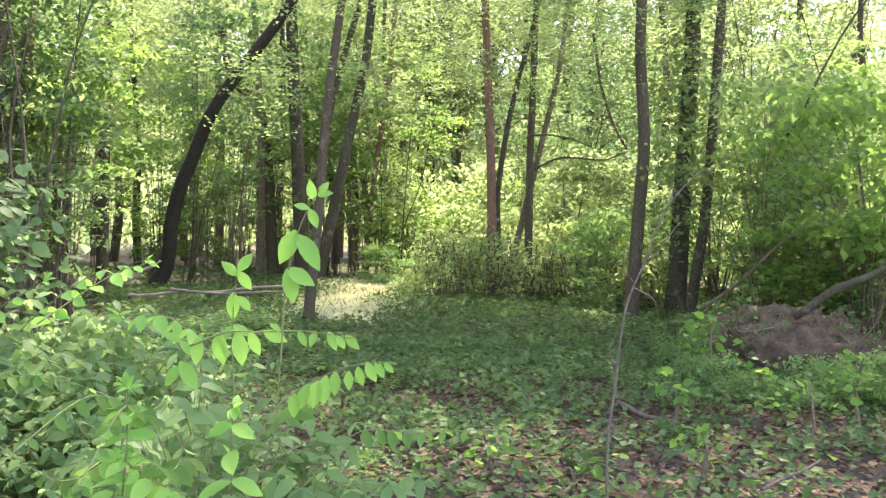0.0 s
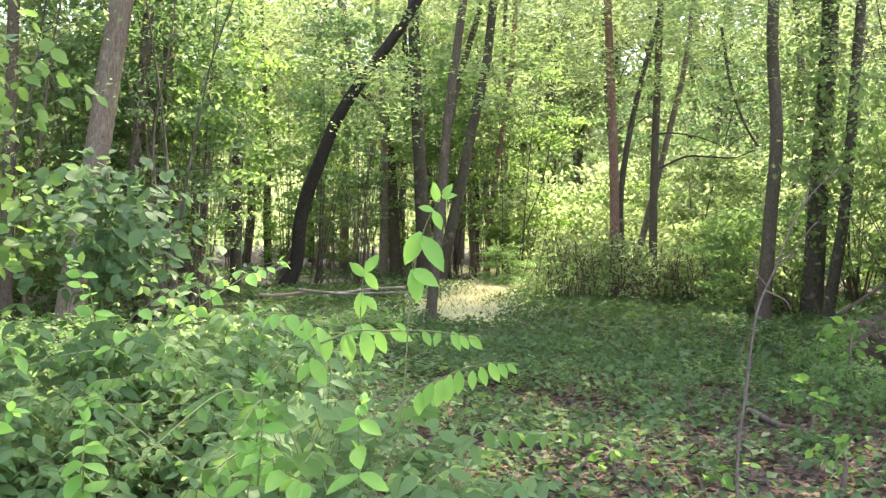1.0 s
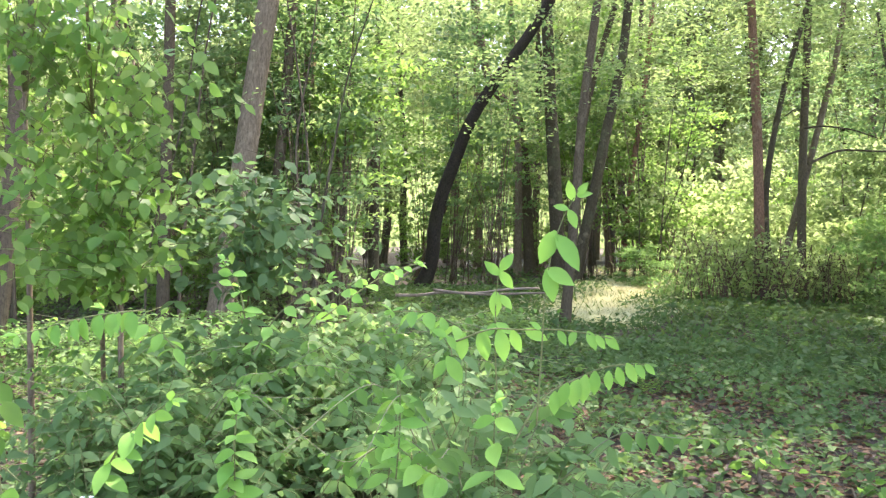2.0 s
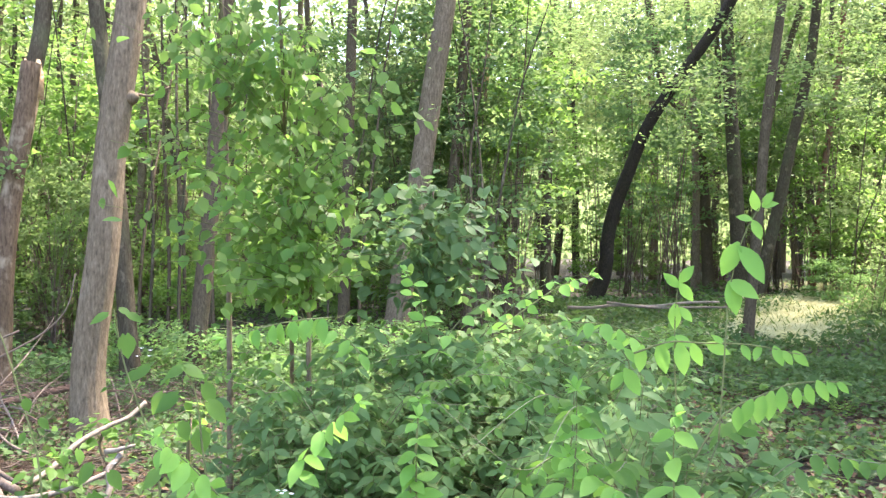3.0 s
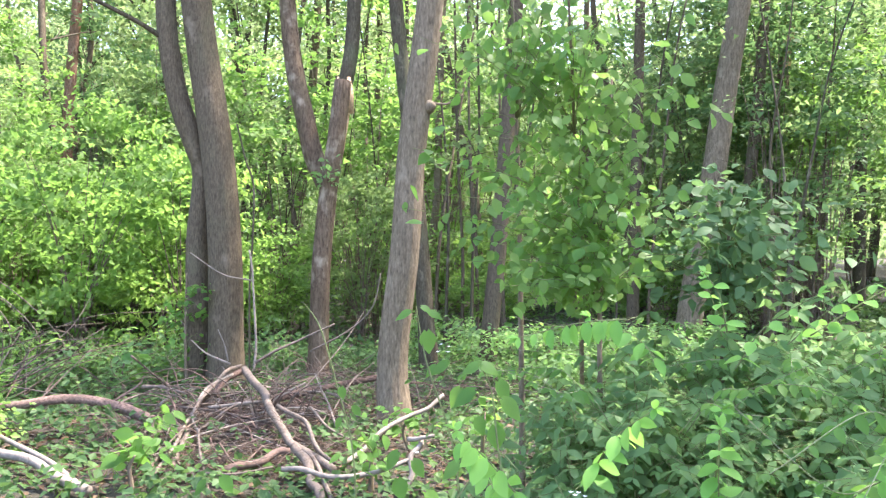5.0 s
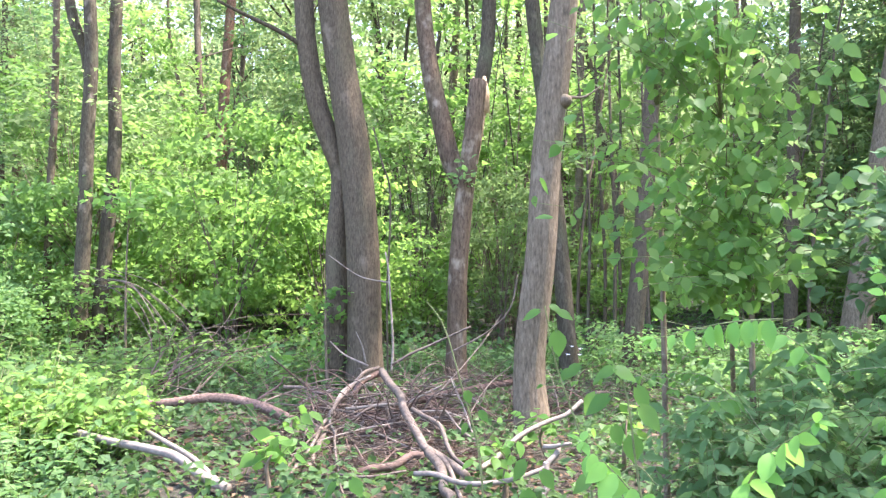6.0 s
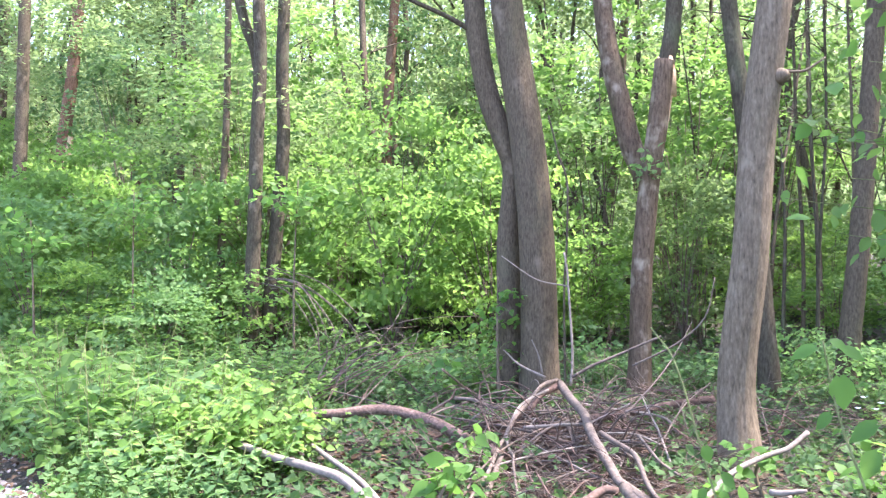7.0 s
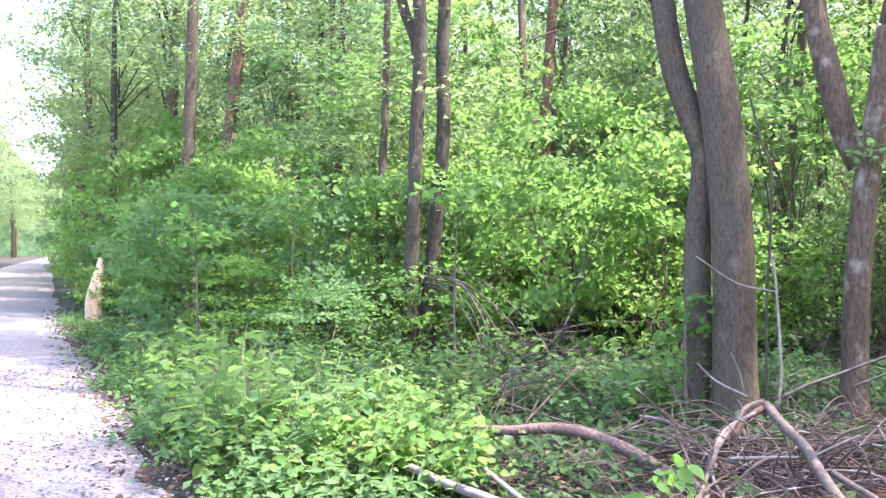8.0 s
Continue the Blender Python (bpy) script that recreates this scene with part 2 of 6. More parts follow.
def tube_arrays(line, radii, sides=8, rough=0.0, rng=RNG):
    line = np.asarray(line, float)
    n = len(line)
    radii = np.interp(np.linspace(0, 1, n), np.linspace(0, 1, len(radii)), radii)
    along = unit(np.gradient(line, axis=0))
    ref = np.array([1.0, 0.13, 0.07]) if abs(along[:, 0]).mean() < 0.8 else np.array([0.1, 1.0, 0.1])
    a = unit(np.cross(along, ref))
    b = np.cross(along, a)
    th = np.linspace(0, 2 * np.pi, sides, endpoint=False)
    wob = np.ones((n, sides))
    if rough:
        ridge = rng.normal(size=(1, sides)) * 0.6 + np.cumsum(rng.normal(size=(n, sides)), 0) * 0.12
        wob = 1 + rough * np.clip(ridge, -2, 2)
    ring = (np.cos(th)[None, :, None] * a[:, None] + np.sin(th)[None, :, None] * b[:, None]) * (radii[:, None] * wob)[..., None]
    v = line[:, None] + ring
    i, j = np.meshgrid(np.arange(n - 1), np.arange(sides), indexing="ij")
    k = (j + 1) % sides
    f = np.stack([i * sides + j, i * sides + k, (i + 1) * sides + k, (i + 1) * sides + j], -1).reshape(-1, 4)
    v = np.vstack([v.reshape(-1, 3), line[:1], line[-1:]])
    cap = []
    for j in range(0, sides):
        k = (j + 1) % sides
        cap += [(n * sides, k, j, j), (n * sides + 1, (n - 1) * sides + j, (n - 1) * sides + k, (n - 1) * sides + k)]
    return v, f, [c[:3] for c in cap]


def tubes(name, items, sides=8, rough=0.0, rng=RNG):
    """One mesh of several tapered tubes: items of (line, radii)."""
    verts, faces, base = [], [], 0
    for line, radii in items:
        v, f, caps = tube_arrays(line, radii, sides, rough, rng)
        verts.append(v)
        faces += (f + base).tolist() + [[a + base for a in c] for c in caps]
        base += len(v)
    me = bpy.data.meshes.new(name)
    me.from_pydata(np.vstack(verts).tolist(), [], faces)
    me.polygons.foreach_set("use_smooth", np.ones(len(me.polygons), bool))
    me.update()
    return me


def clumps(count, per, lo, hi, spread, rng=RNG, hollow=0.35, thick=0.4):
    """Points in flattened clumps that fill an ellipsoid between lo and hi, thinner in the middle."""
    lo, hi = np.array(lo, float), np.array(hi, float)
    c = unit(rng.normal(size=(count, 3))) * rng.uniform(hollow, 1, (count, 1)) ** 0.6
    c = (lo + hi) / 2 + c * (hi - lo) / 2
    p = c[:, None] + rng.normal(size=(count, per, 3)) * np.array([spread, spread, spread * thick])
    return p.reshape(-1, 3), c


# crowns that several trees share
CROWNS, SPRAYS = [], []
for i in range(4):
    r = np.random.default_rng(20 + i)
    p, c = clumps(42, 44, (-3.0, -3.0, -2.2), (3.0, 3.0, 3.2), 0.42, r)
    q, _ = clumps(34, 84, (-3.0, -3.0, -2.2), (3.0, 3.0, 3.2), 0.36, r)
    SPRAYS.append(leaf_cloud("low_spray", q, 0.105, LEAF_TINY_SHAPE, rng=r, per=21))
    CROWNS.append((leaf_cloud("crown", p, 0.235, LEAF_TINY_SHAPE, rng=r, per=22),
                   tubes("limb", [(spline([(0, 0, -2.6), tuple(q * 0.5 + r.normal(size=3) * 0.2), tuple(q)], 4), (0.06, 0.012)) for q in c[:16]], 5, rng=r)))


def tree(label, x, y, dia, az, bends, bark="bark_grey", top=None, crown=1.0, group="", sides=18, name="tree", spray=True):
    """A tree on its base: the trunk leans and bends sideways along the bearing az by (shift, height) pairs."""
    g = float(gz(x, y))
    top = (17.0 if math.hypot(x, y) < 12.7 else 8.0 + 0.36 * math.hypot(x, y)) if top is None else top
    root = thing(name, x, y, g, label, "tree", group)
    ux, uy = math.cos(radians(az)), math.sin(radians(az))
    b = list(bends)
    if b[0][1] > g + 0.25:
        s = (b[1][0] - b[0][0]) / max(b[1][1] - b[0][1], 0.1)
        b.insert(0, (b[0][0] - s * (b[0][1] - g), g))
    if len(b) > 2 and b[-1][1] - b[-2][1] < 0.7:
        b.pop()
    (s0, z0), (s1, z1) = b[-2:]
    if top > z1 + 1:
        s = (s1 - s0) / max(z1 - z0, 0.1)
        steps = max(2, round((top - z1) / 1.8))
        b += [(s1 + s * 0.8 * (top - z1) * k / steps, z1 + (top - z1) * k / steps) for k in range(1, steps + 1)]
    off = RNG.normal(size=len(b)) * 0.02
    line = np.array([(ux * s - uy * o, uy * s + ux * o, z - g) for (s, z), o in zip(b, off)])
    line[0, 2] = -0.15
    fine = spline(line, 6)
    h = fine[:, 2]
    rad = dia / 2 * np.interp(h, [-0.2, 0.12, 0.5, 1.5, 5, max(top, 6)], [1.6, 1.25, 1.06, 1.0, 0.85, 0.4])
    part("trunk", tubes("trunk", [(fine, rad)], sides, 0.035), BARK[bark], root)
    if crown:
        cr, lm = CROWNS[RNG.integers(4)]
        for nm, me, mat in (("crown", cr, LEAF_CANOPY), ("branchwork", lm, BARK[bark])):
            o = stuff_part(nm, me, mat, root)
            o.matrix_local = Matrix.Translation(line[-1] + np.array([0, 0, -1.0])) @ Matrix.Rotation(RNG.uniform(0, 6.28), 4, 'Z') @ Matrix.Diagonal((crown, crown, crown, 1))
        if spray and math.hypot(x, y) > 14.5:
            o = stuff_part("low_spray", SPRAYS[RNG.integers(4)], LEAF_CANOPY, root)
            at_h = fine[int(np.argmin(np.abs(fine[:, 2] - RNG.uniform(0.25, 0.38) * math.hypot(x, y))))]
            o.matrix_local = Matrix.Translation(at_h) @ Matrix.Rotation(RNG.uniform(0, 6.28), 4, 'Z') @ Matrix.Diagonal((0.8, 0.8, 0.5, 1))
    return root, fine


# ---- ground and road ----
xs = np.unique(np.concatenate([np.linspace(-400, -45, 12), np.linspace(-45, 30, 170), np.linspace(30, 400, 12)]))
ys = np.unique(np.concatenate([np.linspace(-400, -30, 10), np.linspace(-30, 45, 170), np.linspace(45, 400, 12)]))
gx, gy = np.meshgrid(xs, ys, indexing="ij")
gzz = gz(gx, gy) - 0.10 * np.clip((road_edge(gx) + 0.1 - gy) / 0.5, 0, 1) * np.clip((gy - road_edge(gx) + 4.0) / 0.5, 0, 1)
i, j = np.meshgrid(np.arange(len(xs) - 1), np.arange(len(ys) - 1), indexing="ij")
w = len(ys)
ground = part("ground", fast_mesh("ground", np.stack([gx, gy, gzz], -1), np.stack([i * w + j, (i + 1) * w + j, (i + 1) * w + j + 1, i * w + j + 1], -1).reshape(-1, 4), True), FLOOR)
tagged(ground, "brown leaf litter and soil of the woodland floor", "ground", kind="structure")
rx = np.concatenate([np.linspace(-390, -30, 60), np.linspace(-29.5, 25, 200)])
across = np.linspace(0, 1, 15)
wob = 0.10 * np.sin(rx * 1.7) + 0.09 * np.sin(rx * 4.3 + 1) + 0.05 * np.sin(rx * 9.1 + 2)
edge_n, edge_f = road_edge(rx) - 0.05 + wob, road_edge(rx) - 3.6 + wob[::-1]
ry = edge_n[:, None] + (edge_f - edge_n)[:, None] * across
rz = 0.005 + 0.05 * (1 - (2 * across - 1) ** 2)[None] + RNG.normal(size=ry.shape) * 0.006 - 0.06 * ((across == 0) | (across == 1))[None]
i, j = np.meshgrid(np.arange(len(rx) - 1), np.arange(14), indexing="ij")
road = part("road", fast_mesh("road", np.stack([np.repeat(rx[:, None], 15, 1), ry, rz], -1), np.stack([i * 15 + j, i * 15 + j + 1, (i + 1) * 15 + j + 1, (i + 1) * 15 + j], -1).reshape(-1, 4), True), GRAVEL)
tagged(road, "pale grey gravel lane through the wood", "road", kind="structure")

# ---- the trees that stand apart ----
near_tree, near_line = tree("straight grey-barked tree trunk rising beside the brush pile", -5.58, 4.48, 0.24, 51, [(0.0, -0.04), (-0.05, 0.6), (0.05, 1.55), (0.11, 2.41), (0.24, 3.46), (0.28, 3.65)], "bark_brown", crown=0.45, sides=40)
main_tree, main_line = tree("thick grey tree with a second stem forking from its foot", -8.25, 4.31, 0.35, 62, [(0.0, 0.26), (-0.01, 1.34), (-0.06, 2.21), (-0.16, 3.02), (-0.27, 3.78), (-0.32, 4.13)], "bark_grey", crown=0.4, sides=40)
snagR_tree, snagR_line = tree("broken grey snag with a splintered top and a forked arm", -8.20, 5.45, 0.21, 56, [(0.0, 0.71), (0.02, 1.38), (0.1, 2.24), (0.18, 2.79), (0.26, 3.49)], "bark_patchy", top=0, crown=0, sides=40)
tree("slender dark-barked woodland tree with a high leafy crown", -7.92, 6.85, 0.20, 49, [(0.0, 0.47), (-0.1, 1.82), (-0.24, 3.16), (-0.35, 4.08), (-0.39, 4.48)], "bark_dark", crown=0.55)
tree("slender grey-barked woodland tree with a high leafy crown", -7.18, 7.19, 0.20, 45, [(0.0, 0.49), (0.11, 1.62), (0.21, 2.96), (0.27, 3.83), (0.31, 4.5)], "bark_grey", crown=0.55)
tree("slender grey-barked woodland tree with a high leafy crown", -8.08, 11.37, 0.19, 35, [(0.0, 0.46), (0.04, 2.41), (0.08, 4.27), (0.11, 5.67)], "bark_grey", crown=0.6)
tree("tall brown-barked woodland tree with a high leafy crown", -6.38, 10.24, 0.34, 32, [(0.0, 0.47), (0.15, 1.5), (0.33, 2.61), (0.48, 3.73), (0.66, 4.93)], "bark_brown", crown=0.85)
tree("slender grey-barked woodland tree with a high leafy crown", -7.19, 13.12, 0.20, 29, [(0.0, 1.09), (0.14, 2.58), (0.29, 4.17), (0.39, 5.75)], "bark_grey", crown=0.6)
stub_tree, stub_line = tree("tall brown-barked woodland tree with a high leafy crown", -7.77, 15.19, 0.26, 27, [(0.0, 1.49), (0.13, 3.07), (0.24, 4.31), (0.37, 6.12)], "bark_brown", crown=0.6)
tree("slender dark-barked woodland tree with a high leafy crown", -8.29, 18.16, 0.14, 24, [(0.0, 1.48), (0.06, 3.2), (0.14, 5.19), (0.07, 7.17)], "bark_dark", crown=0.6)
tree("tall dark-barked woodland tree with a high leafy crown", -7.42, 18.53, 0.25, 22, [(0.0, 0.55), (0.02, 2.55), (0.06, 4.8), (0.13, 7.18)], "bark_dark", crown=0.6)
tree("dark leaning tree that bends over the clearing", -7.45, 21.88, 0.36, 0, [(0.0, 0.3), (0.3, 0.75), (0.42, 1.3), (0.46, 1.95), (0.63, 2.7), (1.04, 3.76), (1.47, 4.8), (2.17, 5.85), (3.1, 7.06), (3.9, 8.4)], "bark_black", spray=False)
tree("short grey dead trunk leaning on the dark tree", -8.2, 23.44, 0.11, 20, [(0.0, 0.31), (0.53, 1.41), (1.09, 2.72)], "bark_grey", top=0, crown=0)
tree("tall brown-barked woodland tree with a high leafy crown", -5.66, 26.40, 0.23, 12, [(0.0, 1.08), (0.0, 3.71), (-0.11, 6.33), (-0.28, 8.93)], "bark_brown")
tree("tall grey-barked woodland tree with a high leafy crown", -5.55, 27.44, 0.35, 11, [(0.0, 1.98), (-0.11, 3.8), (-0.36, 5.61), (-1.29, 6.82), (-1.75, 9.12)], "bark_grey")
tree("tall dark-barked woodland tree with a high leafy crown", -4.07, 24.66, 0.42, 9, [(0.0, 0.64), (-0.15, 3.58), (-0.3, 6.02), (-0.41, 8.46)], "bark_dark")
tree("slender grey-barked woodland tree with a high leafy crown", -2.32, 14.61, 0.17, 9, [(0.0, 0.09), (0.1, 1.11), (0.21, 2.57), (0.31, 3.93), (0.53, 5.69)], "bark_grey")
tree("tall dark-barked woodland tree with a high leafy crown", -3.30, 23.77, 0.32, 8, [(0.0, 1.31), (0.37, 3.06), (0.67, 4.64), (1.04, 6.39), (1.25, 8.3)], "bark_dark", crown=0.6)
tree("tall grey-barked woodland tree with a high leafy crown", -3.83, 25.71, 0.24, 8, [(0.0, 1.97), (0.22, 4.54), (0.62, 6.6), (1.27, 8.85)], "bark_grey", crown=0.6)
tree("slender reddish-barked woodland tree with a high leafy crown", -2.47, 26.88, 0.20, 5, [(0.0, 0.46), (0.15, 2.37), (0.36, 4.16), (0.72, 7.02), (0.87, 9.16)], "bark_red", crown=0.6)
tree("slender grey-barked woodland tree with a high leafy crown", -2.16, 29.92, 0.20, 4, [(0.0, 1.28), (0.0, 4.06), (0.22, 7.04), (0.38, 10.01)], "bark_grey", crown=0.6)
tree("tall reddish-barked woodland tree with a high leafy crown", 1.20, 19.96, 0.23, -3, [(0.0, 0.28), (-0.06, 1.93), (-0.12, 3.92), (-0.29, 7.22)], "bark_red", crown=0.6)
tree("slender dark-barked woodland tree with a high leafy crown", 1.47, 20.24, 0.14, -4, [(0.0, 0.33), (-0.19, 2.21), (-0.07, 3.69), (0.24, 5.3), (0.62, 6.76), (0.81, 7.29)], "bark_dark", crown=0.6)
tree("slender grey-barked woodland tree with a high leafy crown", 2.10, 20.89, 0.20, -6, [(0.0, 0.85), (0.01, 3.35), (0.06, 5.42), (0.11, 7.5)], "bark_grey", crown=0.6)
tree("slender brown-barked woodland tree with a high leafy crown", 1.73, 21.43, 0.16, -5, [(0.0, 0.97), (0.33, 2.4), (0.76, 4.24), (1.13, 5.93), (1.31, 7.62)], "bark_brown", crown=0.6)
tree("tall grey-barked woodland tree with a high leafy crown", 3.50, 15.61, 0.23, -13, [(0.0, 0.74), (0.08, 2.09), (0.16, 3.43), (0.07, 4.98), (0.08, 6.01)], "bark_grey", crown=1.35)
rB_tree, rB_line = tree("tall dark-barked woodland tree with a high leafy crown", 4.62, 16.88, 0.37, -15, [(0.0, 0.35), (0.08, 1.92), (0.17, 3.6), (0.25, 5.27), (0.28, 6.37)], "bark_dark", crown=1.35)
tree("slender dark-barked woodland tree with a high leafy crown", 4.82, 16.30, 0.20, -16, [(0.0, 0.72), (0.19, 2.13), (0.3, 3.85), (0.37, 5.14), (0.43, 6.2)], "bark_dark", crown=1.35)
tree("tall grey-barked woodland tree with a high leafy crown", 6.29, 25.23, 0.26, -14, [(0.0, 2.1), (0.27, 5.44), (0.22, 7.1), (0.09, 8.78)], "bark_grey")
twinA_tree, twinA_line = tree("tall dark-barked woodland tree with a high leafy crown", -12.95, 2.27, 0.21, 81, [(0.0, 0.85), (0.06, 1.92), (0.1, 3.12), (0.16, 4.25), (0.14, 5.13)], "bark_dark", crown=0.75)
tree("slender dark-barked woodland tree with a high leafy crown", -13.10, 2.57, 0.20, 79, [(0.0, 0.87), (0.1, 1.93), (0.2, 3.16), (0.19, 4.14), (0.23, 5.21)], "bark_dark", crown=0.75)
tree("slender grey-barked woodland tree with a high leafy crown", -14.40, 2.04, 0.12, 82, [(0.0, 1.09), (0.04, 2.4), (0.11, 3.72), (0.15, 5.48)], "bark_grey", crown=0.75)
tree("slender grey-barked woodland tree with a high leafy crown", -22.44, 2.11, 0.19, 85, [(0.0, 1.93), (0.03, 3.55), (0.09, 5.59), (0.15, 7.63)], "bark_grey")
tree("tall reddish-barked woodland tree with a high leafy crown", -21.83, 7.11, 0.33, 72, [(0.0, 1.93), (0.09, 4.28), (0.17, 5.9), (0.32, 7.82)], "bark_red")
tree("tall grey-barked woodland tree with a high leafy crown", -19.53, -1.24, 0.28, 95, [(0.0, 1.3), (0.06, 2.79), (0.13, 4.28), (0.2, 6.57)], "bark_grey")
stubL_tree, stubL_line = tree("tall reddish-barked woodland tree with a high leafy crown", -21.28, -0.58, 0.31, 93, [(0.0, 1.4), (0.1, 2.92), (0.17, 4.06), (0.36, 5.59), (0.49, 7.12)], "bark_red")
tree("slender grey-barked woodland tree with a high leafy crown", -25.53, 2.22, 0.20, 86, [(0.0, 1.81), (0.04, 3.71), (0.04, 6.07), (0.02, 8.44)], "bark_grey")
tree("slender brown-barked woodland tree with a high leafy crown", -21.42, 3.00, 0.20, 82, [(0.0, 0.98), (0.06, 2.97), (0.12, 5.35), (0.17, 7.33)], "bark_brown")

# ---- the wood behind ----
def free(x, y):
    """Whether a spot is off the lane and out of the clearing."""
    if road_edge(x) - 4.2 < y < road_edge(x) + 0.9:
        return False
    return True


def wood_tree(seed):
    r = np.random.default_rng(seed)
    root = thing("woodland_tree", 0, 0, -50, "slender woodland tree with a full spring-green crown", "tree", "trees of the wood behind")
    h = 11.0
    line = spline(np.cumsum(np.vstack([[0, 0, -0.2], np.c_[r.normal(size=(5, 2)) * 0.14, np.full(5, h / 5)]]), 0), 6)
    part("trunk", tubes("trunk", [(line, (0.15, 0.12, 0.1, 0.05))], 7, 0.03, r), BARK[("bark_grey", "bark_dark", "bark_brown")[seed % 3]], root)
    p, c = clumps(58, 104, (-2.6, -2.6, 2.6), (2.6, 2.6, 13.0), 0.5, r, 0.2, 0.3)
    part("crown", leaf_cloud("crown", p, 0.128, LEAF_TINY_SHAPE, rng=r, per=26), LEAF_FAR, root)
    stuff_part("branchwork", tubes("branchwork", [(spline([(0, 0, q[2] * 0.8), tuple(q * (0.5, 0.5, 0.95)), tuple(q)], 3), (0.035, 0.008)) for q in c[:8]], 3, 0, r), BARK["bark_dark"], root)
    return root


def understory(seed, h, w, count, per, size, mat, name, label, stems=7, group="understory bushes", low=0.15, shape=LEAF_FAR_SHAPE):
    r = np.random.default_rng(seed)
    root = thing(name, 0, 0, -50, label, "shrub", group)
    p, c = clumps(count, per, (-w, -w, low), (w, w, h), 0.13 + 0.045 * w, r, 0.35, 0.26)
    p[:, 2] = np.maximum(np.abs(p[:, 2]), low * r.uniform(0.5, 1.2, len(p)))
    stuff_part("foliage", leaf_cloud("foliage", p, size, shape, rng=r, per=max(per // 3, 10)), mat, root)
    stuff_part("branchwork", tubes("branchwork", [(spline([(r.normal() * 0.08, r.normal() * 0.08, -0.1), tuple(q * (0.4, 0.4, 0.6)), tuple(q)], 3), (0.014, 0.003)) for q in c[:stems * 2]], 3, 0, r), TWIG, root)
    return root


def pole_tree(seed):
    r = np.random.default_rng(seed)
    root = thing("pole_tree", 0, 0, -50, "thin straight young tree with a small high crown", "tree", "thin trees among the undergrowth")
    line = spline(np.cumsum(np.vstack([[0, 0, -0.2], np.c_[r.normal(size=(6, 2)) * 0.2, np.full(6, 2.2)]]), 0), 6)
    part("trunk", tubes("trunk", [(line, (0.085, 0.07, 0.06, 0.03))], 8, 0.03, r), BARK[("bark_dark", "bark_grey", "bark_brown")[seed % 3]], root)
    p, c = clumps(28, 52, (-1.6, -1.6, 7.5), (1.6, 1.6, 14.0), 0.45, r, 0.2, 0.3)
    stuff_part("crown", leaf_cloud("crown", p, 0.15, LEAF_TINY_SHAPE, rng=r, per=26), LEAF_CANOPY, root)
    q = [np.array([r.normal() * 0.9, r.normal() * 0.9, z]) for z in r.uniform(3.2, 8, 7)]
    stuff_part("branchwork", tubes("branchwork", [(spline([(line[int(e[2] * 2.6)][0], line[int(e[2] * 2.6)][1], e[2] - 0.6), tuple(e * (0.5, 0.5, 1) - (0, 0, 0.2)), tuple(e)], 3), (0.02, 0.006)) for e in q], 4, 0, r), BARK["bark_dark"], root)
    return root


def thin_sapling(seed):
    """A clump of thin curved stems with bare side twigs and a few sprays of leaves."""
    r = np.random.default_rng(seed)
    root = thing("thin_sapling", 0, 0, -50, "thin curved sapling stems with bare twigs and sparse leaves", "sapling", "thin saplings of the understory")
    spray = []
    for k in range(2 + seed % 3):
        lean = r.normal(size=2) * 0.16
        top = r.uniform(4.5, 8.0)
        zz = np.linspace(-0.5, top, 6)
        pts = np.stack([r.normal() * 0.25 + lean[0] * np.abs(zz) ** 1.3 * 0.5 + r.normal(size=6) * 0.05, r.normal() * 0.25 + lean[1] * np.abs(zz) ** 1.3 * 0.5 + r.normal(size=6) * 0.05, zz], -1)
        line = spline(pts, 5)
        part("stem", tubes("stem", [(line, (r.uniform(0.016, 0.034), 0.007))], 6, 0.03, r), BARK[("bark_dark", "bark_grey")[k % 2]], root)
        twigs = []
        for _ in range(9):
            q = line[r.integers(7, len(line) - 2)]
            way = np.array([r.normal(), r.normal(), r.uniform(-0.15, 0.7)]) * r.uniform(0.25, 0.6)
            twigs.append((spline([q, q + way * 0.5 + (0, 0, 0.06), q + way], 3), (0.007, 0.002)))
            if r.uniform() < 0.55:
                spray.append(q + way)
        stuff_part("branchwork", tubes("branchwork", twigs, 3, 0, r), BARK["bark_dark"], root)
    p = (np.array(spray)[:, None] + r.normal(size=(len(spray), 26, 3)) * (0.24, 0.24, 0.07)).reshape(-1, 3)
    stuff_part("foliage", leaf_cloud("foliage", p, 0.085, LEAF_TINY_SHAPE, rng=r, per=13), LEAF_CANOPY, root)
    return root


# young trees whose dark leaf colour paints the shaded parts of the wood
DULL_SHADE = [understory(53, 6.5, 1.3, 56, 46, 0.1, LEAF_DULL_SHADE, "sapling", "young tree with tiers of dull leaves, darkened in colour for shade", 6, "young trees of the understory", 0.8, LEAF_TINY_SHAPE)]
THIN = [thin_sapling(s) for s in (201, 202, 203, 204, 205)]
POLE = [pole_tree(s) for s in (61, 62, 63, 64)]
WOOD = [wood_tree(s) for s in (31, 32, 33, 34, 35)]
BUSH = [understory(41, 2.3, 1.3, 46, 66, 0.096, LEAF_SHRUB, "bush", "leafy green understory bush", 5, shape=LEAF_TINY_SHAPE),
        understory(42, 1.7, 1.2, 40, 62, 0.09, LEAF_SHRUB, "bush", "leafy green understory bush", 5, shape=LEAF_TINY_SHAPE),
        understory(43, 2.9, 1.1, 48, 60, 0.098, LEAF_CANOPY, "bush", "tall light-green understory bush", 5, shape=LEAF_TINY_SHAPE)]
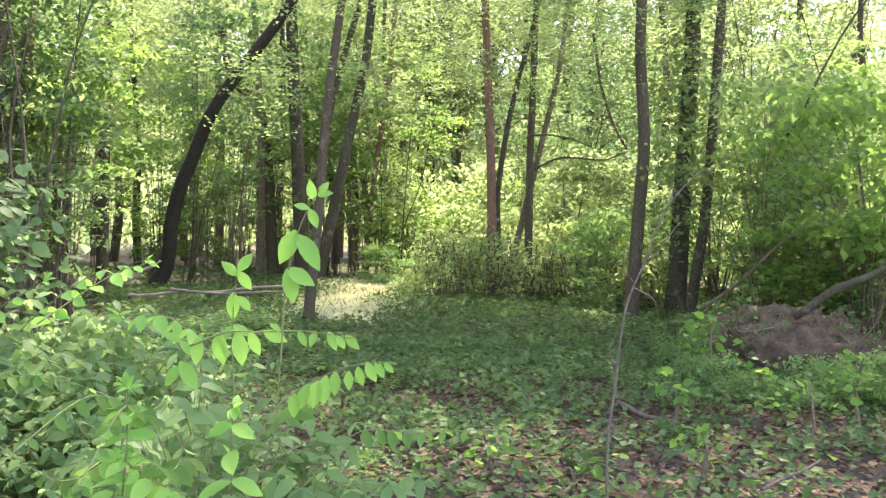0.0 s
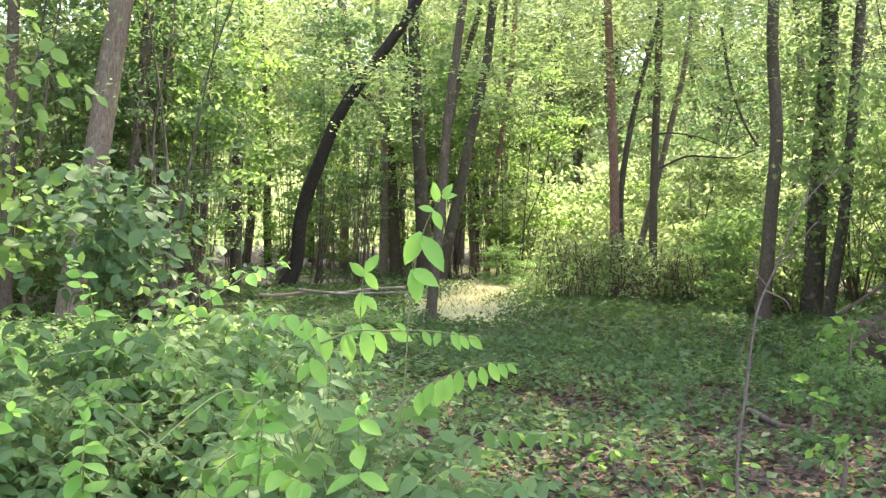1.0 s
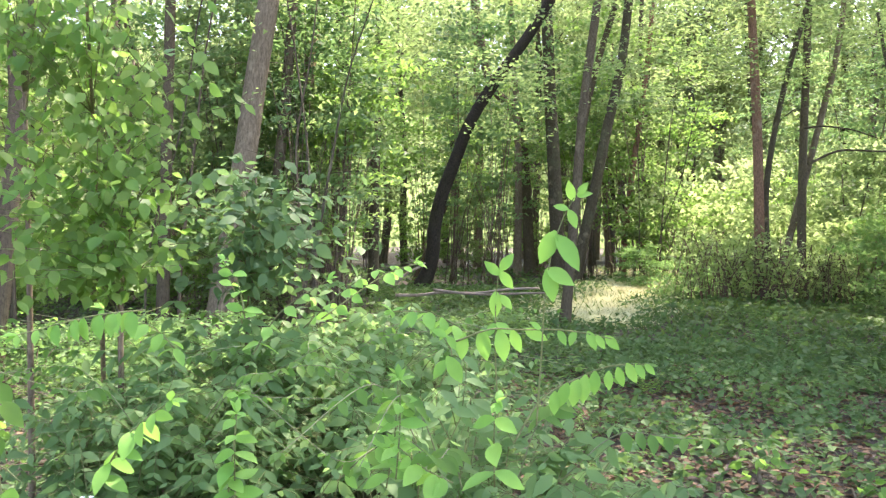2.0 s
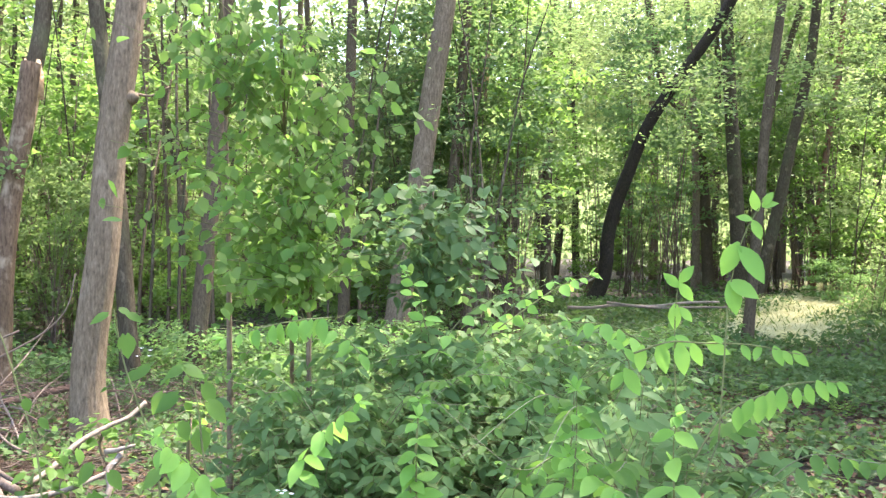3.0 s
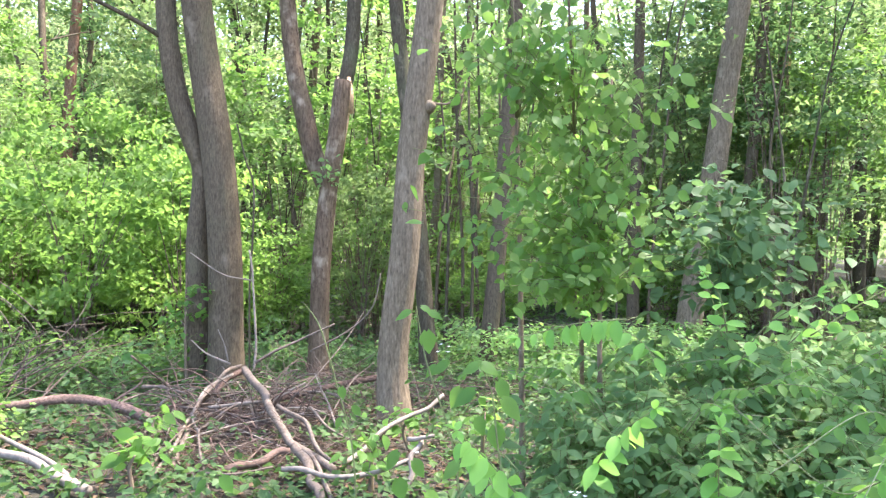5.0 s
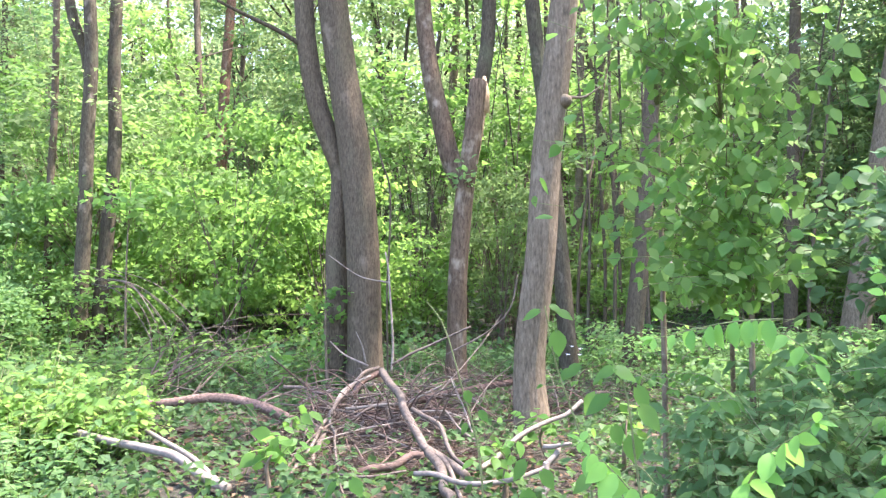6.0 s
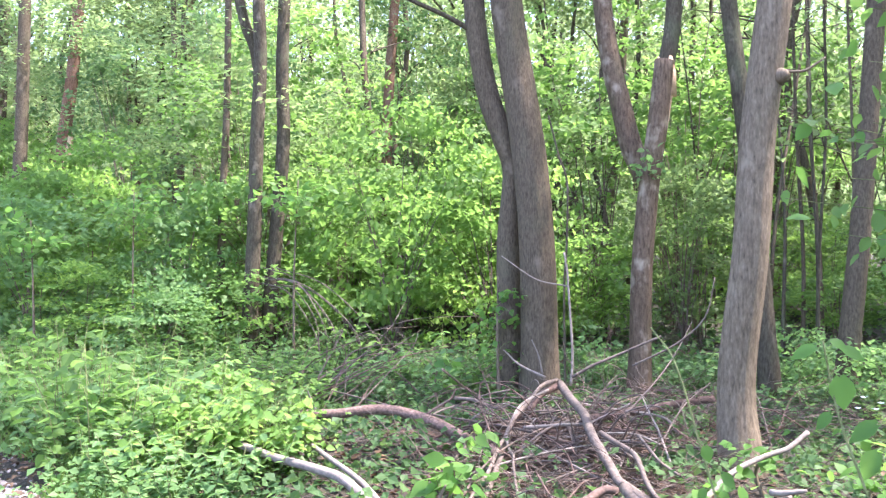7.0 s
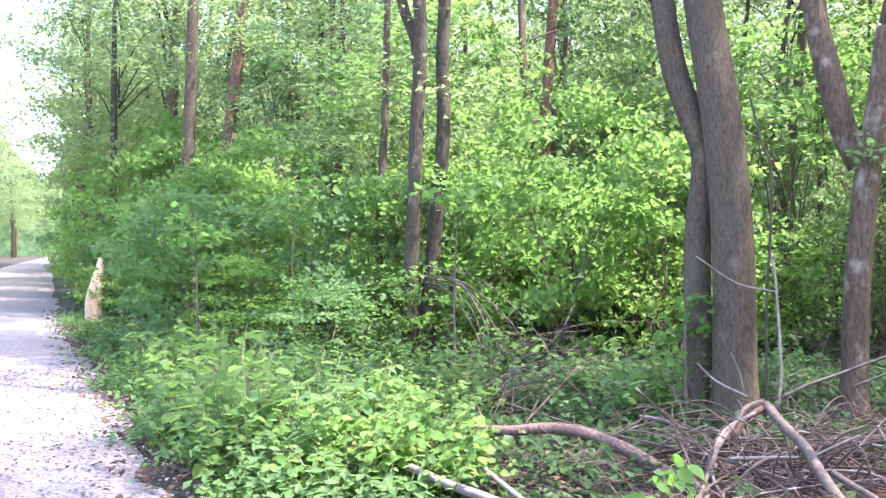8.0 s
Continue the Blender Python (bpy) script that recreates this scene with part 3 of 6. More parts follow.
SAPLING = [understory(51, 5.5, 1.2, 52, 44, 0.102, LEAF_SHRUB, "sapling", "thin young tree with airy tiers of leaves", 6, "young trees of the understory", 1.2, LEAF_TINY_SHAPE),
           understory(52, 4.5, 1.0, 46, 44, 0.098, LEAF_CANOPY, "sapling", "thin young tree with airy tiers of leaves", 6, "young trees of the understory", 0.8, LEAF_TINY_SHAPE)]
# bushes of the gap, lit by their painted leaf colour rather than the lamp
PAINTED_SUN_BUSH = [understory(45, 3.4, 1.5, 46, 62, 0.1, LEAF_PAINTED_SUN, "bush", "airy bush with sunlight painted into its yellow-green leaves", 5, "bushes of the sunny gap", 0.1, LEAF_TINY_SHAPE),
         understory(46, 2.2, 1.5, 40, 60, 0.1, LEAF_PAINTED_SUN, "bush", "spreading bush with sunlight painted into its yellow-green leaves", 5, "bushes of the sunny gap", 0.1, LEAF_TINY_SHAPE)]
R = random.Random(5)


def plant(models, yaw, d, scale):
    x, y = -math.sin(radians(yaw)) * d, math.cos(radians(yaw)) * d
    if not free(x, y):
        return None
    ob = copy_thing(R.choice(models), pose(x, y, float(gz(x, y)), R.uniform(-3, 3), R.uniform(-3, 3), R.uniform(0, 360)))
    ob.scale = (scale, scale, scale * R.uniform(0.9, 1.15))
    return ob


for k in range(100):
    yaw, d, s = R.uniform(-35, 114), 27 + 34 * (k / 100) ** 0.8 + R.uniform(-1.5, 1.5), R.uniform(0.85, 1.35)
    if not (-20 < yaw < 3 and d < 41):
        plant(WOOD, yaw, d, s)
for k in range(84):
    yaw, d = R.uniform(-33, 106), R.uniform(13, 34)
    if (-16 < yaw < 21 and d < 24) or (-20 < yaw < 3):
        continue
    plant(BUSH, yaw, d, R.uniform(0.7, 1.15))
for k in range(92):
    yaw, d = R.uniform(-33, 106), R.uniform(15, 34)
    if (-14 < yaw < 21 and d < 24) or (-20 < yaw < 3) or (yaw > 82 and d < 24):
        continue
    plant(SAPLING, yaw, d, R.uniform(0.85, 1.55))
for k in range(16):
    for off in (-6.2, 3.2):
        x = -24.0 - 3.4 * k - R.uniform(0, 1.5)
        y = road_edge(x) + off + (R.uniform(-2.5, 0) if off < 0 else R.uniform(0, 2))
        if off < 0 and k > 8:
            continue
        if off < 0 or k > 3:
            ob = copy_thing(R.choice(WOOD), pose(x, y, 0, 0, 0, R.uniform(0, 360)))
            ob.scale = (1.2, 1.2, R.uniform(1.0, 1.35))
        ob = copy_thing(R.choice(BUSH), pose(x + 1.5, y + (0.3 if off < 0 else -0.6), 0, 0, 0, R.uniform(0, 360)))
        ob.scale = (1.1, 1.1, 1.1)
for k in range(50):
    yaw, d = R.uniform(-36, 100), R.uniform(17, 34)
    if (-20 < yaw < 8 and d < 32) or (yaw > 76 and d < 27) or (8 <= yaw < 23 and d < 30):
        continue
    plant(POLE, yaw, d, R.uniform(0.8, 1.25))
for yaw, d, s in ((-17, 44, 1.5), (-13, 47, 1.6), (-9, 44, 1.5), (-6, 49, 1.7), (-4, 44, 1.6), (-1, 48, 1.65), (1, 43, 1.5), (4, 47, 1.6), (6, 43, 1.5), (9, 40, 1.4),
                  (-19, 50, 1.9), (-15, 52, 2.0), (-11, 50, 1.9), (-8, 54, 2.1), (-3, 53, 2.0), (0, 55, 2.1), (3, 51, 1.9), (7, 52, 2.0), (12, 48, 1.8), (16, 50, 1.9), (-23, 47, 1.7), (-26, 44, 1.6)):
    plant(WOOD, yaw, d, s)
for k in range(34):
    plant(PAINTED_SUN_BUSH if k % 3 else BUSH, R.uniform(-21, 2), 22 + 15 * (k / 34), R.uniform(0.9, 1.5))
for k in range(8):
    plant(SAPLING, R.uniform(-20, 3), R.uniform(28, 40), R.uniform(0.9, 1.4))
for x in (-84, -93, -104, -112, -120, -130, -142):
    for off in (5.0, -8.0):
        ob = copy_thing(R.choice(WOOD), pose(x + R.uniform(-3, 3), road_edge(x) + off + R.uniform(-1, 1), 0, 0, 0, R.uniform(0, 360)))
        ob.scale = (1.5, 1.5, R.uniform(1.1, 1.4))
for k in range(16):
    ob = copy_thing(R.choice(PAINTED_SUN_BUSH), pose(-168 - R.uniform(0, 14), road_edge(-172) - 16 + 2.0 * k, 0, 0, 0, R.uniform(0, 360)))
    ob.scale = (2.0, 2.0, R.uniform(1.6, 3.0))
for x, y, s in ((-24.5, -3.6, 0.75), (-30.0, -5.0, 0.85), (-36.0, -6.4, 0.95), (-42.0, -7.6, 1.0)):
    ob = copy_thing(R.choice(WOOD), pose(x, y, 0, 0, -4, R.uniform(0, 360)))
    ob.scale = (s * 1.1, s * 1.1, s)
RT = random.Random(21)
for k in range(34):
    yaw, d = RT.uniform(-27, 60), RT.uniform(11, 25)
    if (-13 < yaw < 24 and d < 21.5) or (yaw > 60 and d < 13) or (yaw < -13 and d < 13):
        continue
    plant(THIN, yaw, d, RT.uniform(0.8, 1.25))
for k in range(11):
    yaw = RT.uniform(24.5, 38) if k % 6 else RT.uniform(-27, -18)
    plant(DULL_SHADE, yaw, RT.uniform(13.5, 25), RT.uniform(0.8, 1.2))
for k in range(5):
    plant(DULL_SHADE, RT.uniform(3, 17), RT.uniform(24, 31), RT.uniform(1.1, 1.5))
for k in range(4):
    plant(DULL_SHADE, RT.uniform(-13, -3), RT.uniform(29, 36), RT.uniform(1.1, 1.5))
for k in range(10):
    plant(DULL_SHADE, RT.uniform(64, 94), RT.uniform(19, 30), RT.uniform(0.9, 1.3))
for k in range(9):
    plant(WOOD, RT.uniform(66, 86), RT.uniform(28, 46), RT.uniform(1.1, 1.5))
for m in (*WOOD, *BUSH, *PAINTED_SUN_BUSH, *SAPLING, *POLE, *THIN, *DULL_SHADE):
    for o in (*m.children_recursive, m):
        bpy.data.objects.remove(o)

# ---- leaves that can be told apart ----
def leaf_shape(name, widths, length=1.0, fold=0.22, curl=0.18, lobe=0.0):
    """A single leaf along +x: half-widths at even steps, folded along the midrib, drooping at the tip."""
    n = len(widths)
    v, f = [], []
    for k, wd in enumerate(widths):
        u = k / (n - 1)
        z = -curl * u * u
        v += [(u * length - lobe * (1 - u) ** 6, wd, z + fold * wd), (u * length, 0, z), (u * length - lobe * (1 - u) ** 6, -wd, z + fold * wd)]
    for k in range(n - 1):
        a = 3 * k
        f += [(a, a + 1, a + 4, a + 3), (a + 1, a + 2, a + 5, a + 4)]
    return np.array(v), np.array(f)


OVAL = leaf_shape("oval", (0.04, 0.18, 0.245, 0.235, 0.15, 0.01), fold=0.18, curl=0.24)
HEART = leaf_shape("heart", (0.1, 0.34, 0.38, 0.3, 0.16, 0.01), fold=0.12, curl=0.14, lobe=0.12)
LEAF_OVAL = fast_mesh("leaf_oval", *OVAL, True)
LEAF_HEART = fast_mesh("leaf_heart", *HEART, True)
LEAF_OVAL.materials.append(LEAF_SHOOT)
LEAF_HEART.materials.append(LEAF_SINGLE)
LEAF_SINGLE_OVAL = LEAF_OVAL.copy()
LEAF_SINGLE_OVAL.materials[0] = LEAF_SINGLE
LEAF_OVAL_DULL = LEAF_OVAL.copy()
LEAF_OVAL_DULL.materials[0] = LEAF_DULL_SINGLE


def put_leaf(parent, me, origin, p, ahead, normal, size, name="leaf"):
    """One leaf as an object of its own under its plant."""
    a = Vector(ahead).normalized()
    n = Vector(normal)
    n = (n - a * n.dot(a)).normalized()
    s = n.cross(a)
    ob = new(name, me)
    ob.parent = parent
    m = Matrix.Identity(4)
    for c, vec in enumerate((a, s, n)):
        for r_ in range(3):
            m[r_][c] = vec[r_] * size
    m.translation = Vector(p) - Vector(origin)
    ob.matrix_local = m
    return ob


def frames_on(line, pairs, size, droop, rng, first=0.15, whorl=True):
    """Places for opposite leaves along a stem: point, direction, face and size of each."""
    out = []
    t_ = unit(np.gradient(line, axis=0))
    for k in range(pairs):
        u = first + (1 - first) * k / max(pairs - 1, 1)
        i = min(int(u * (len(line) - 1)), len(line) - 1)
        p, t = line[i], t_[i]
        side = np.cross(t, (0, 0, 1.0))
        side = side / max(np.linalg.norm(side), 1e-6)
        up = np.cross(side, t)
        if abs(t[2]) > 0.75:
            ang = k * 1.57 + rng.normal() * 0.3
            side = np.array([math.cos(ang), math.sin(ang), 0])
            up = t
        sz = size * (1 - 0.55 * max(0, u - 0.6) / 0.4) * rng.uniform(0.85, 1.15)
        for sg in (1, -1):
            ahead = sg * side * rng.uniform(0.7, 1.0) + t * rng.uniform(0.25, 0.55) + np.array([0, 0, -droop * rng.uniform(0.6, 1.3)])
            out.append((p, ahead, up * (0.7 - 0.4 * min(droop, 1)) + np.array([0.15, -0.75, 0.3]) * (0.35 + 0.6 * min(droop, 1)) + rng.normal(size=3) * 0.28 + sg * side * 0.2, sz))
    return out


def joined_leaves(name, fr, shape, smooth=True):
    p, a, n = (np.array([f_[k] for f_ in fr], float) for k in range(3))
    s = np.array([f_[3] for f_ in fr])
    a = unit(a)
    n = unit(n - a * (n * a).sum(1, keepdims=True))
    b = np.cross(n, a)
    pts, fac = shape
    v = p[:, None] + s[:, None, None] * (pts[None, :, :1] * a[:, None] + pts[None, :, 1:2] * b[:, None] + pts[None, :, 2:] * n[:, None])
    f_ = fac[None] + (np.arange(len(p)) * len(pts))[:, None, None]
    return fast_mesh(name, v, f_.reshape(-1, fac.shape[1]), smooth)


SR = np.random.default_rng(99)


def shoot(parent, origin, points, pairs, size, droop=0.5, me=None, stem_r=0.0026, stem_mat=None, first=0.15):
    """A leafy shoot of a shrub: stem and single leaves."""
    line = spline(points, 8)
    st = tubes("shoot", [(line - np.array(origin), (stem_r, stem_r * 0.45))], 6, 0, SR)
    sprig = part("shoot", st, stem_mat or STEM, parent)
    for p, a, n, s in frames_on(line, pairs, size, droop, SR, first):
        put_leaf(sprig, me or LEAF_OVAL, origin, p, a, n, s)
    tip = line[-1] - line[-3]
    for k in range(3):
        put_leaf(sprig, me or LEAF_OVAL, origin, line[-1], tip * 18 + SR.normal(size=3) * 0.5, (0.3, -0.3, 1), size * 0.5)


def arching_shrub(name, label, base, radius, height, canes, pairs, size, mat, shape, seed, droop=0.35, lift=(0.35, 1.0), squash=(1.0, 1.0), group=""):
    """A shrub of many arching canes set with opposite leaves; the leaves too many to count are joined."""
    r = np.random.default_rng(seed)
    origin = (base[0], base[1], float(gz(base[0], base[1])))
    root = thing(name, *origin, label, "shrub", group)
    fr, stems = [], []
    for k in range(canes):
        ang, q = r.uniform(0, 6.283), math.sqrt(r.uniform(0.02, 1))
        ex, ey = math.cos(ang) * radius * q * squash[0], math.sin(ang) * radius * q * squash[1]
        top = height * (lift[0] + (lift[1] - lift[0]) * math.sqrt(max(0, 1 - q * q * 0.85))) * (r.uniform(0.5, 1.02) + (0.3 * r.uniform() if k % 7 == 0 else 0.0))
        s0 = (r.normal() * 0.12 + ex * 0.25, r.normal() * 0.12 + ey * 0.25, 0.0)
        mid = (ex * 0.62, ey * 0.62, top * 0.92)
        end = (ex * 1.05 + r.normal() * 0.05, ey * 1.05 + r.normal() * 0.05, top * r.uniform(0.75, 1.0))
        line = spline([s0, ((s0[0] + mid[0]) / 2, (s0[1] + mid[1]) / 2, mid[2] * 0.62), mid, end], 7)
        stems.append((line[::3], (0.0055, 0.0015)))
        fr += frames_on(line, pairs, size, droop, r, 0.3)
        for _ in range(4):
            j = r.integers(len(line) // 2, len(line) - 2)
            twig = spline([line[j], line[j] + r.normal(size=3) * 0.1 + (0, 0, 0.04), line[j] + r.normal(size=3) * (0.22, 0.22, 0.1) + (0, 0, 0.03)], 5)
            stems.append((twig[::3], (0.002, 0.001)))
            fr += frames_on(twig, max(3, pairs // 3), size * 0.92, droop, r, 0.2)
    stuff_part("foliage", joined_leaves("foliage", fr, shape), mat, root)
    stuff_part("branchwork", tubes("branchwork", stems, 3, 0, r), STEM, root)
    return root, origin


OVAL_LOW = leaf_shape("oval_low", (0.05, 0.24, 0.185, 0.005), fold=0.14, curl=0.28)
HEART_LOW = leaf_shape("heart_low", (0.12, 0.36, 0.27, 0.01), fold=0.12)

# the honeysuckle in front of the lane
hon, hon_o = arching_shrub("honeysuckle_shrub", "dense green honeysuckle shrub with arching leafy shoots by the lane",
                           (-2.36, 4.25), 1.3, 1.12, 112, 10, 0.1, LEAF_COOL, OVAL_LOW, 61)
hon2, hon2_o = arching_shrub("honeysuckle_shrub", "dense green honeysuckle shrub with arching leafy shoots by the lane",
                             (-0.75, 2.85), 0.75, 1.0, 54, 10, 0.088, LEAF_COOL, OVAL_LOW, 62)
hon3, hon3_o = arching_shrub("honeysuckle_shrub", "low spreading honeysuckle shrub with dull green leaves",
                             (-2.35, 3.35), 0.85, 0.92, 70, 9, 0.094, LEAF_COOL, OVAL_LOW, 63)
hon4, hon4_o = arching_shrub("honeysuckle_shrub", "low spreading honeysuckle shrub with dull green leaves",
                             (-2.0, 4.5), 1.25, 1.2, 106, 9, 0.1, LEAF_COOL, OVAL_LOW, 64)
for pts, pairs, size, droop in (
        ([(-0.63, 2.21, 1.30), (-0.70, 2.14, 1.35), (-0.78, 2.05, 1.36)], 5, 0.05, 0.5),
        ([(-0.77, 2.06, 0.92), (-0.76, 2.06, 1.05), (-0.76, 2.06, 1.18)], 5, 0.055, 0.5),
        ([(-0.50, 2.04, 0.93), (-0.49, 1.99, 1.08), (-0.47, 1.94, 1.16)], 4, 0.06, 0.5),
        ([(-0.63, 2.11, 0.91), (-0.70, 2.08, 0.95), (-0.77, 2.06, 1.01)], 5, 0.055, 0.5),
        ([(-1.54, 2.05, 1.34), (-1.62, 1.93, 1.33), (-1.72, 1.77, 1.29)], 9, 0.055, 1.0),
        ([(-1.51, 1.82, 0.89), (-1.43, 1.83, 1.03), (-1.31, 1.85, 1.13)], 7, 0.062, 0.7),
        ([(-1.51, 1.56, 0.90), (-1.57, 1.50, 1.00), (-1.63, 1.44, 1.08)], 7, 0.06, 0.6),
        ([(-1.35, 2.29, 1.30), (-1.37, 2.28, 1.41), (-1.41, 2.26, 1.48)], 4, 0.045, 0.3),
        ([(-1.22, 2.02, 0.82), (-1.20, 1.98, 0.96), (-1.17, 1.94, 1.09)], 5, 0.055, 0.5),
        ([(-0.85, 2.20, 0.85), (-0.83, 2.21, 0.99), (-0.82, 2.21, 1.16)], 6, 0.055, 0.4),
        ([(-1.33, 2.30, 1.19), (-1.26, 2.35, 1.32), (-1.13, 2.41, 1.42)], 5, 0.05, 0.4),
        ([(-1.23, 2.58, 1.28), (-1.05, 2.66, 1.42), (-0.93, 2.70, 1.47)], 7, 0.05, 0.3),
        ([(-1.57, 2.28, 1.18), (-1.64, 2.23, 1.27), (-1.75, 2.14, 1.33)], 7, 0.055, 0.8),
        ([(-1.01, 2.22, 0.85), (-0.94, 2.25, 0.92), (-0.85, 2.28, 1.00), (-0.85, 2.29, 1.15)], 6, 0.055, 0.5),
        ([(-1.23, 2.00, 0.86), (-1.22, 2.01, 0.99), (-1.21, 2.01, 1.12)], 5, 0.055, 0.5),
        ([(-1.60, 2.70, 1.24), (-1.62, 2.69, 1.34), (-1.63, 2.63, 1.45)], 4, 0.05, 0.2),
        ([(-1.50, 2.99, 1.20), (-1.37, 3.00, 1.32), (-1.23, 3.02, 1.42), (-1.04, 3.00, 1.47)], 7, 0.055, 0.3),
        ([(-1.95, 1.71, 0.97), (-1.84, 1.72, 0.94), (-1.77, 1.70, 0.89), (-1.71, 1.67, 0.84)], 6, 0.05, 0.7)):
    shoot(hon, hon_o, pts, pairs, size * 1.4, droop)

# long pale canes that arch out of the shrubs
HR = np.random.default_rng(314)
for parent, o_, reach in ((hon, hon_o, 1.25), (hon2, hon2_o, 0.75), (hon3, hon3_o, 0.85), (hon4, hon4_o, 1.2)):
    for k in range(6):
        a = HR.uniform(-3.3, 0.4)
        p0 = np.array(o_) + (math.cos(a) * 0.3, math.sin(a) * 0.3, 0.75)
        p1 = p0 + (math.cos(a) * reach * 0.5, math.sin(a) * reach * 0.5, HR.uniform(0.15, 0.45))
        p2 = p1 + (math.cos(a) * reach * 0.45 + HR.normal() * 0.1, math.sin(a) * reach * 0.45 + HR.normal() * 0.1, HR.uniform(-0.12, 0.2))
        shoot(parent, o_, [p0, (p0 + p1) / 2 + (0, 0, 0.08), p1, p2], 8, 0.07, 0.45, LEAF_SINGLE_OVAL, 0.0024, STEM_PALE, 0.4)

def hanging_shoot(parent, origin, points, leaves, stem_r=0.0025):
    """A shoot whose few broad leaves hang from known points: stalk end and tip of each."""
    sprig = part("shoot", tubes("shoot", [(spline(points, 8) - np.array(origin), (stem_r, stem_r * 0.5))], 6, 0, SR), STEM, parent)
    for a, b in leaves:
        way = np.array(b) - np.array(a)
        put_leaf(sprig, LEAF_OVAL, origin, a, way, (0.12 + SR.normal() * 0.25, -0.9, 0.45 + SR.normal() * 0.25), float(np.linalg.norm(way)) * 1.08)


hanging_shoot(hon, hon_o, [(-0.38, 1.96, 1.11), (-0.37, 1.96, 1.27), (-0.36, 1.97, 1.45), (-0.33, 1.97, 1.58), (-0.28, 1.98, 1.68)],
              [((-0.34, 1.97, 1.57), (-0.37, 1.95, 1.50)), ((-0.34, 1.97, 1.56), (-0.28, 1.97, 1.49)), ((-0.36, 1.97, 1.48), (-0.34, 1.96, 1.41)), ((-0.36, 1.97, 1.48), (-0.30, 1.96, 1.45)), ((-0.31, 1.97, 1.62), (-0.34, 1.96, 1.63)), ((-0.31, 1.97, 1.62), (-0.29, 1.97, 1.58)), ((-0.30, 1.98, 1.64), (-0.31, 1.96, 1.68)), ((-0.29, 1.98, 1.65), (-0.26, 1.97, 1.66)), ((-0.29, 1.98, 1.65), (-0.27, 1.97, 1.68))])
hanging_shoot(hon, hon_o, [(-0.49, 2.04, 1.09), (-0.50, 2.04, 1.25), (-0.50, 2.04, 1.39), (-0.49, 2.04, 1.50)],
              [((-0.50, 2.04, 1.42), (-0.50, 2.03, 1.36)), ((-0.49, 2.04, 1.41), (-0.46, 2.04, 1.38)), ((-0.49, 2.04, 1.46), (-0.52, 2.02, 1.49)), ((-0.49, 2.04, 1.47), (-0.46, 2.04, 1.51)), ((-0.49, 2.04, 1.47), (-0.46, 2.04, 1.43)), ((-0.50, 2.04, 1.34), (-0.52, 2.02, 1.31)), ((-0.50, 2.04, 1.34), (-0.46, 2.04, 1.32))])
hanging_shoot(hon, hon_o, [(-0.58, 1.96, 1.30), (-0.50, 1.98, 1.33), (-0.43, 2.00, 1.33), (-0.32, 2.02, 1.33), (-0.20, 2.04, 1.31)],
              [((-0.56, 1.97, 1.32), (-0.57, 1.96, 1.26)), ((-0.52, 1.98, 1.33), (-0.51, 1.97, 1.26)), ((-0.48, 1.99, 1.33), (-0.46, 1.98, 1.26)), ((-0.45, 2.00, 1.33), (-0.43, 1.99, 1.28)), ((-0.42, 2.01, 1.33), (-0.37, 2.00, 1.31)), ((-0.38, 2.01, 1.33), (-0.40, 2.00, 1.35)), ((-0.34, 2.02, 1.33), (-0.32, 2.01, 1.30)), ((-0.30, 2.03, 1.33), (-0.31, 2.01, 1.30)), ((-0.27, 2.03, 1.33), (-0.25, 2.02, 1.29)), ((-0.25, 2.03, 1.32), (-0.23, 2.03, 1.29)), ((-0.23, 2.04, 1.32), (-0.20, 2.03, 1.29))])
hanging_shoot(hon, hon_o, [(-0.42, 1.90, 1.08), (-0.36, 1.91, 1.18), (-0.28, 1.93, 1.23), (-0.21, 1.94, 1.26), (-0.12, 1.94, 1.27)],
              [((-0.33, 1.92, 1.20), (-0.33, 1.91, 1.15)), ((-0.30, 1.92, 1.22), (-0.32, 1.91, 1.17)), ((-0.28, 1.93, 1.23), (-0.29, 1.92, 1.17)), ((-0.26, 1.93, 1.24), (-0.27, 1.92, 1.18)), ((-0.24, 1.93, 1.25), (-0.24, 1.92, 1.20)), ((-0.21, 1.94, 1.25), (-0.21, 1.93, 1.21)), ((-0.19, 1.94, 1.26), (-0.18, 1.93, 1.22)), ((-0.17, 1.94, 1.27), (-0.15, 1.93, 1.23)), ((-0.15, 1.94, 1.27), (-0.13, 1.93, 1.24)), ((-0.13, 1.94, 1.27), (-0.11, 1.93, 1.25))])
hanging_shoot(hon, hon_o, [(-0.65, 2.05, 1.17), (-0.62, 2.06, 1.25), (-0.64, 2.05, 1.30)],
              [((-0.63, 2.05, 1.25), (-0.59, 2.05, 1.19)), ((-0.63, 2.05, 1.24), (-0.66, 2.03, 1.20)), ((-0.63, 2.05, 1.30), (-0.60, 2.05, 1.27)), ((-0.63, 2.05, 1.30), (-0.66, 2.03, 1.32))])

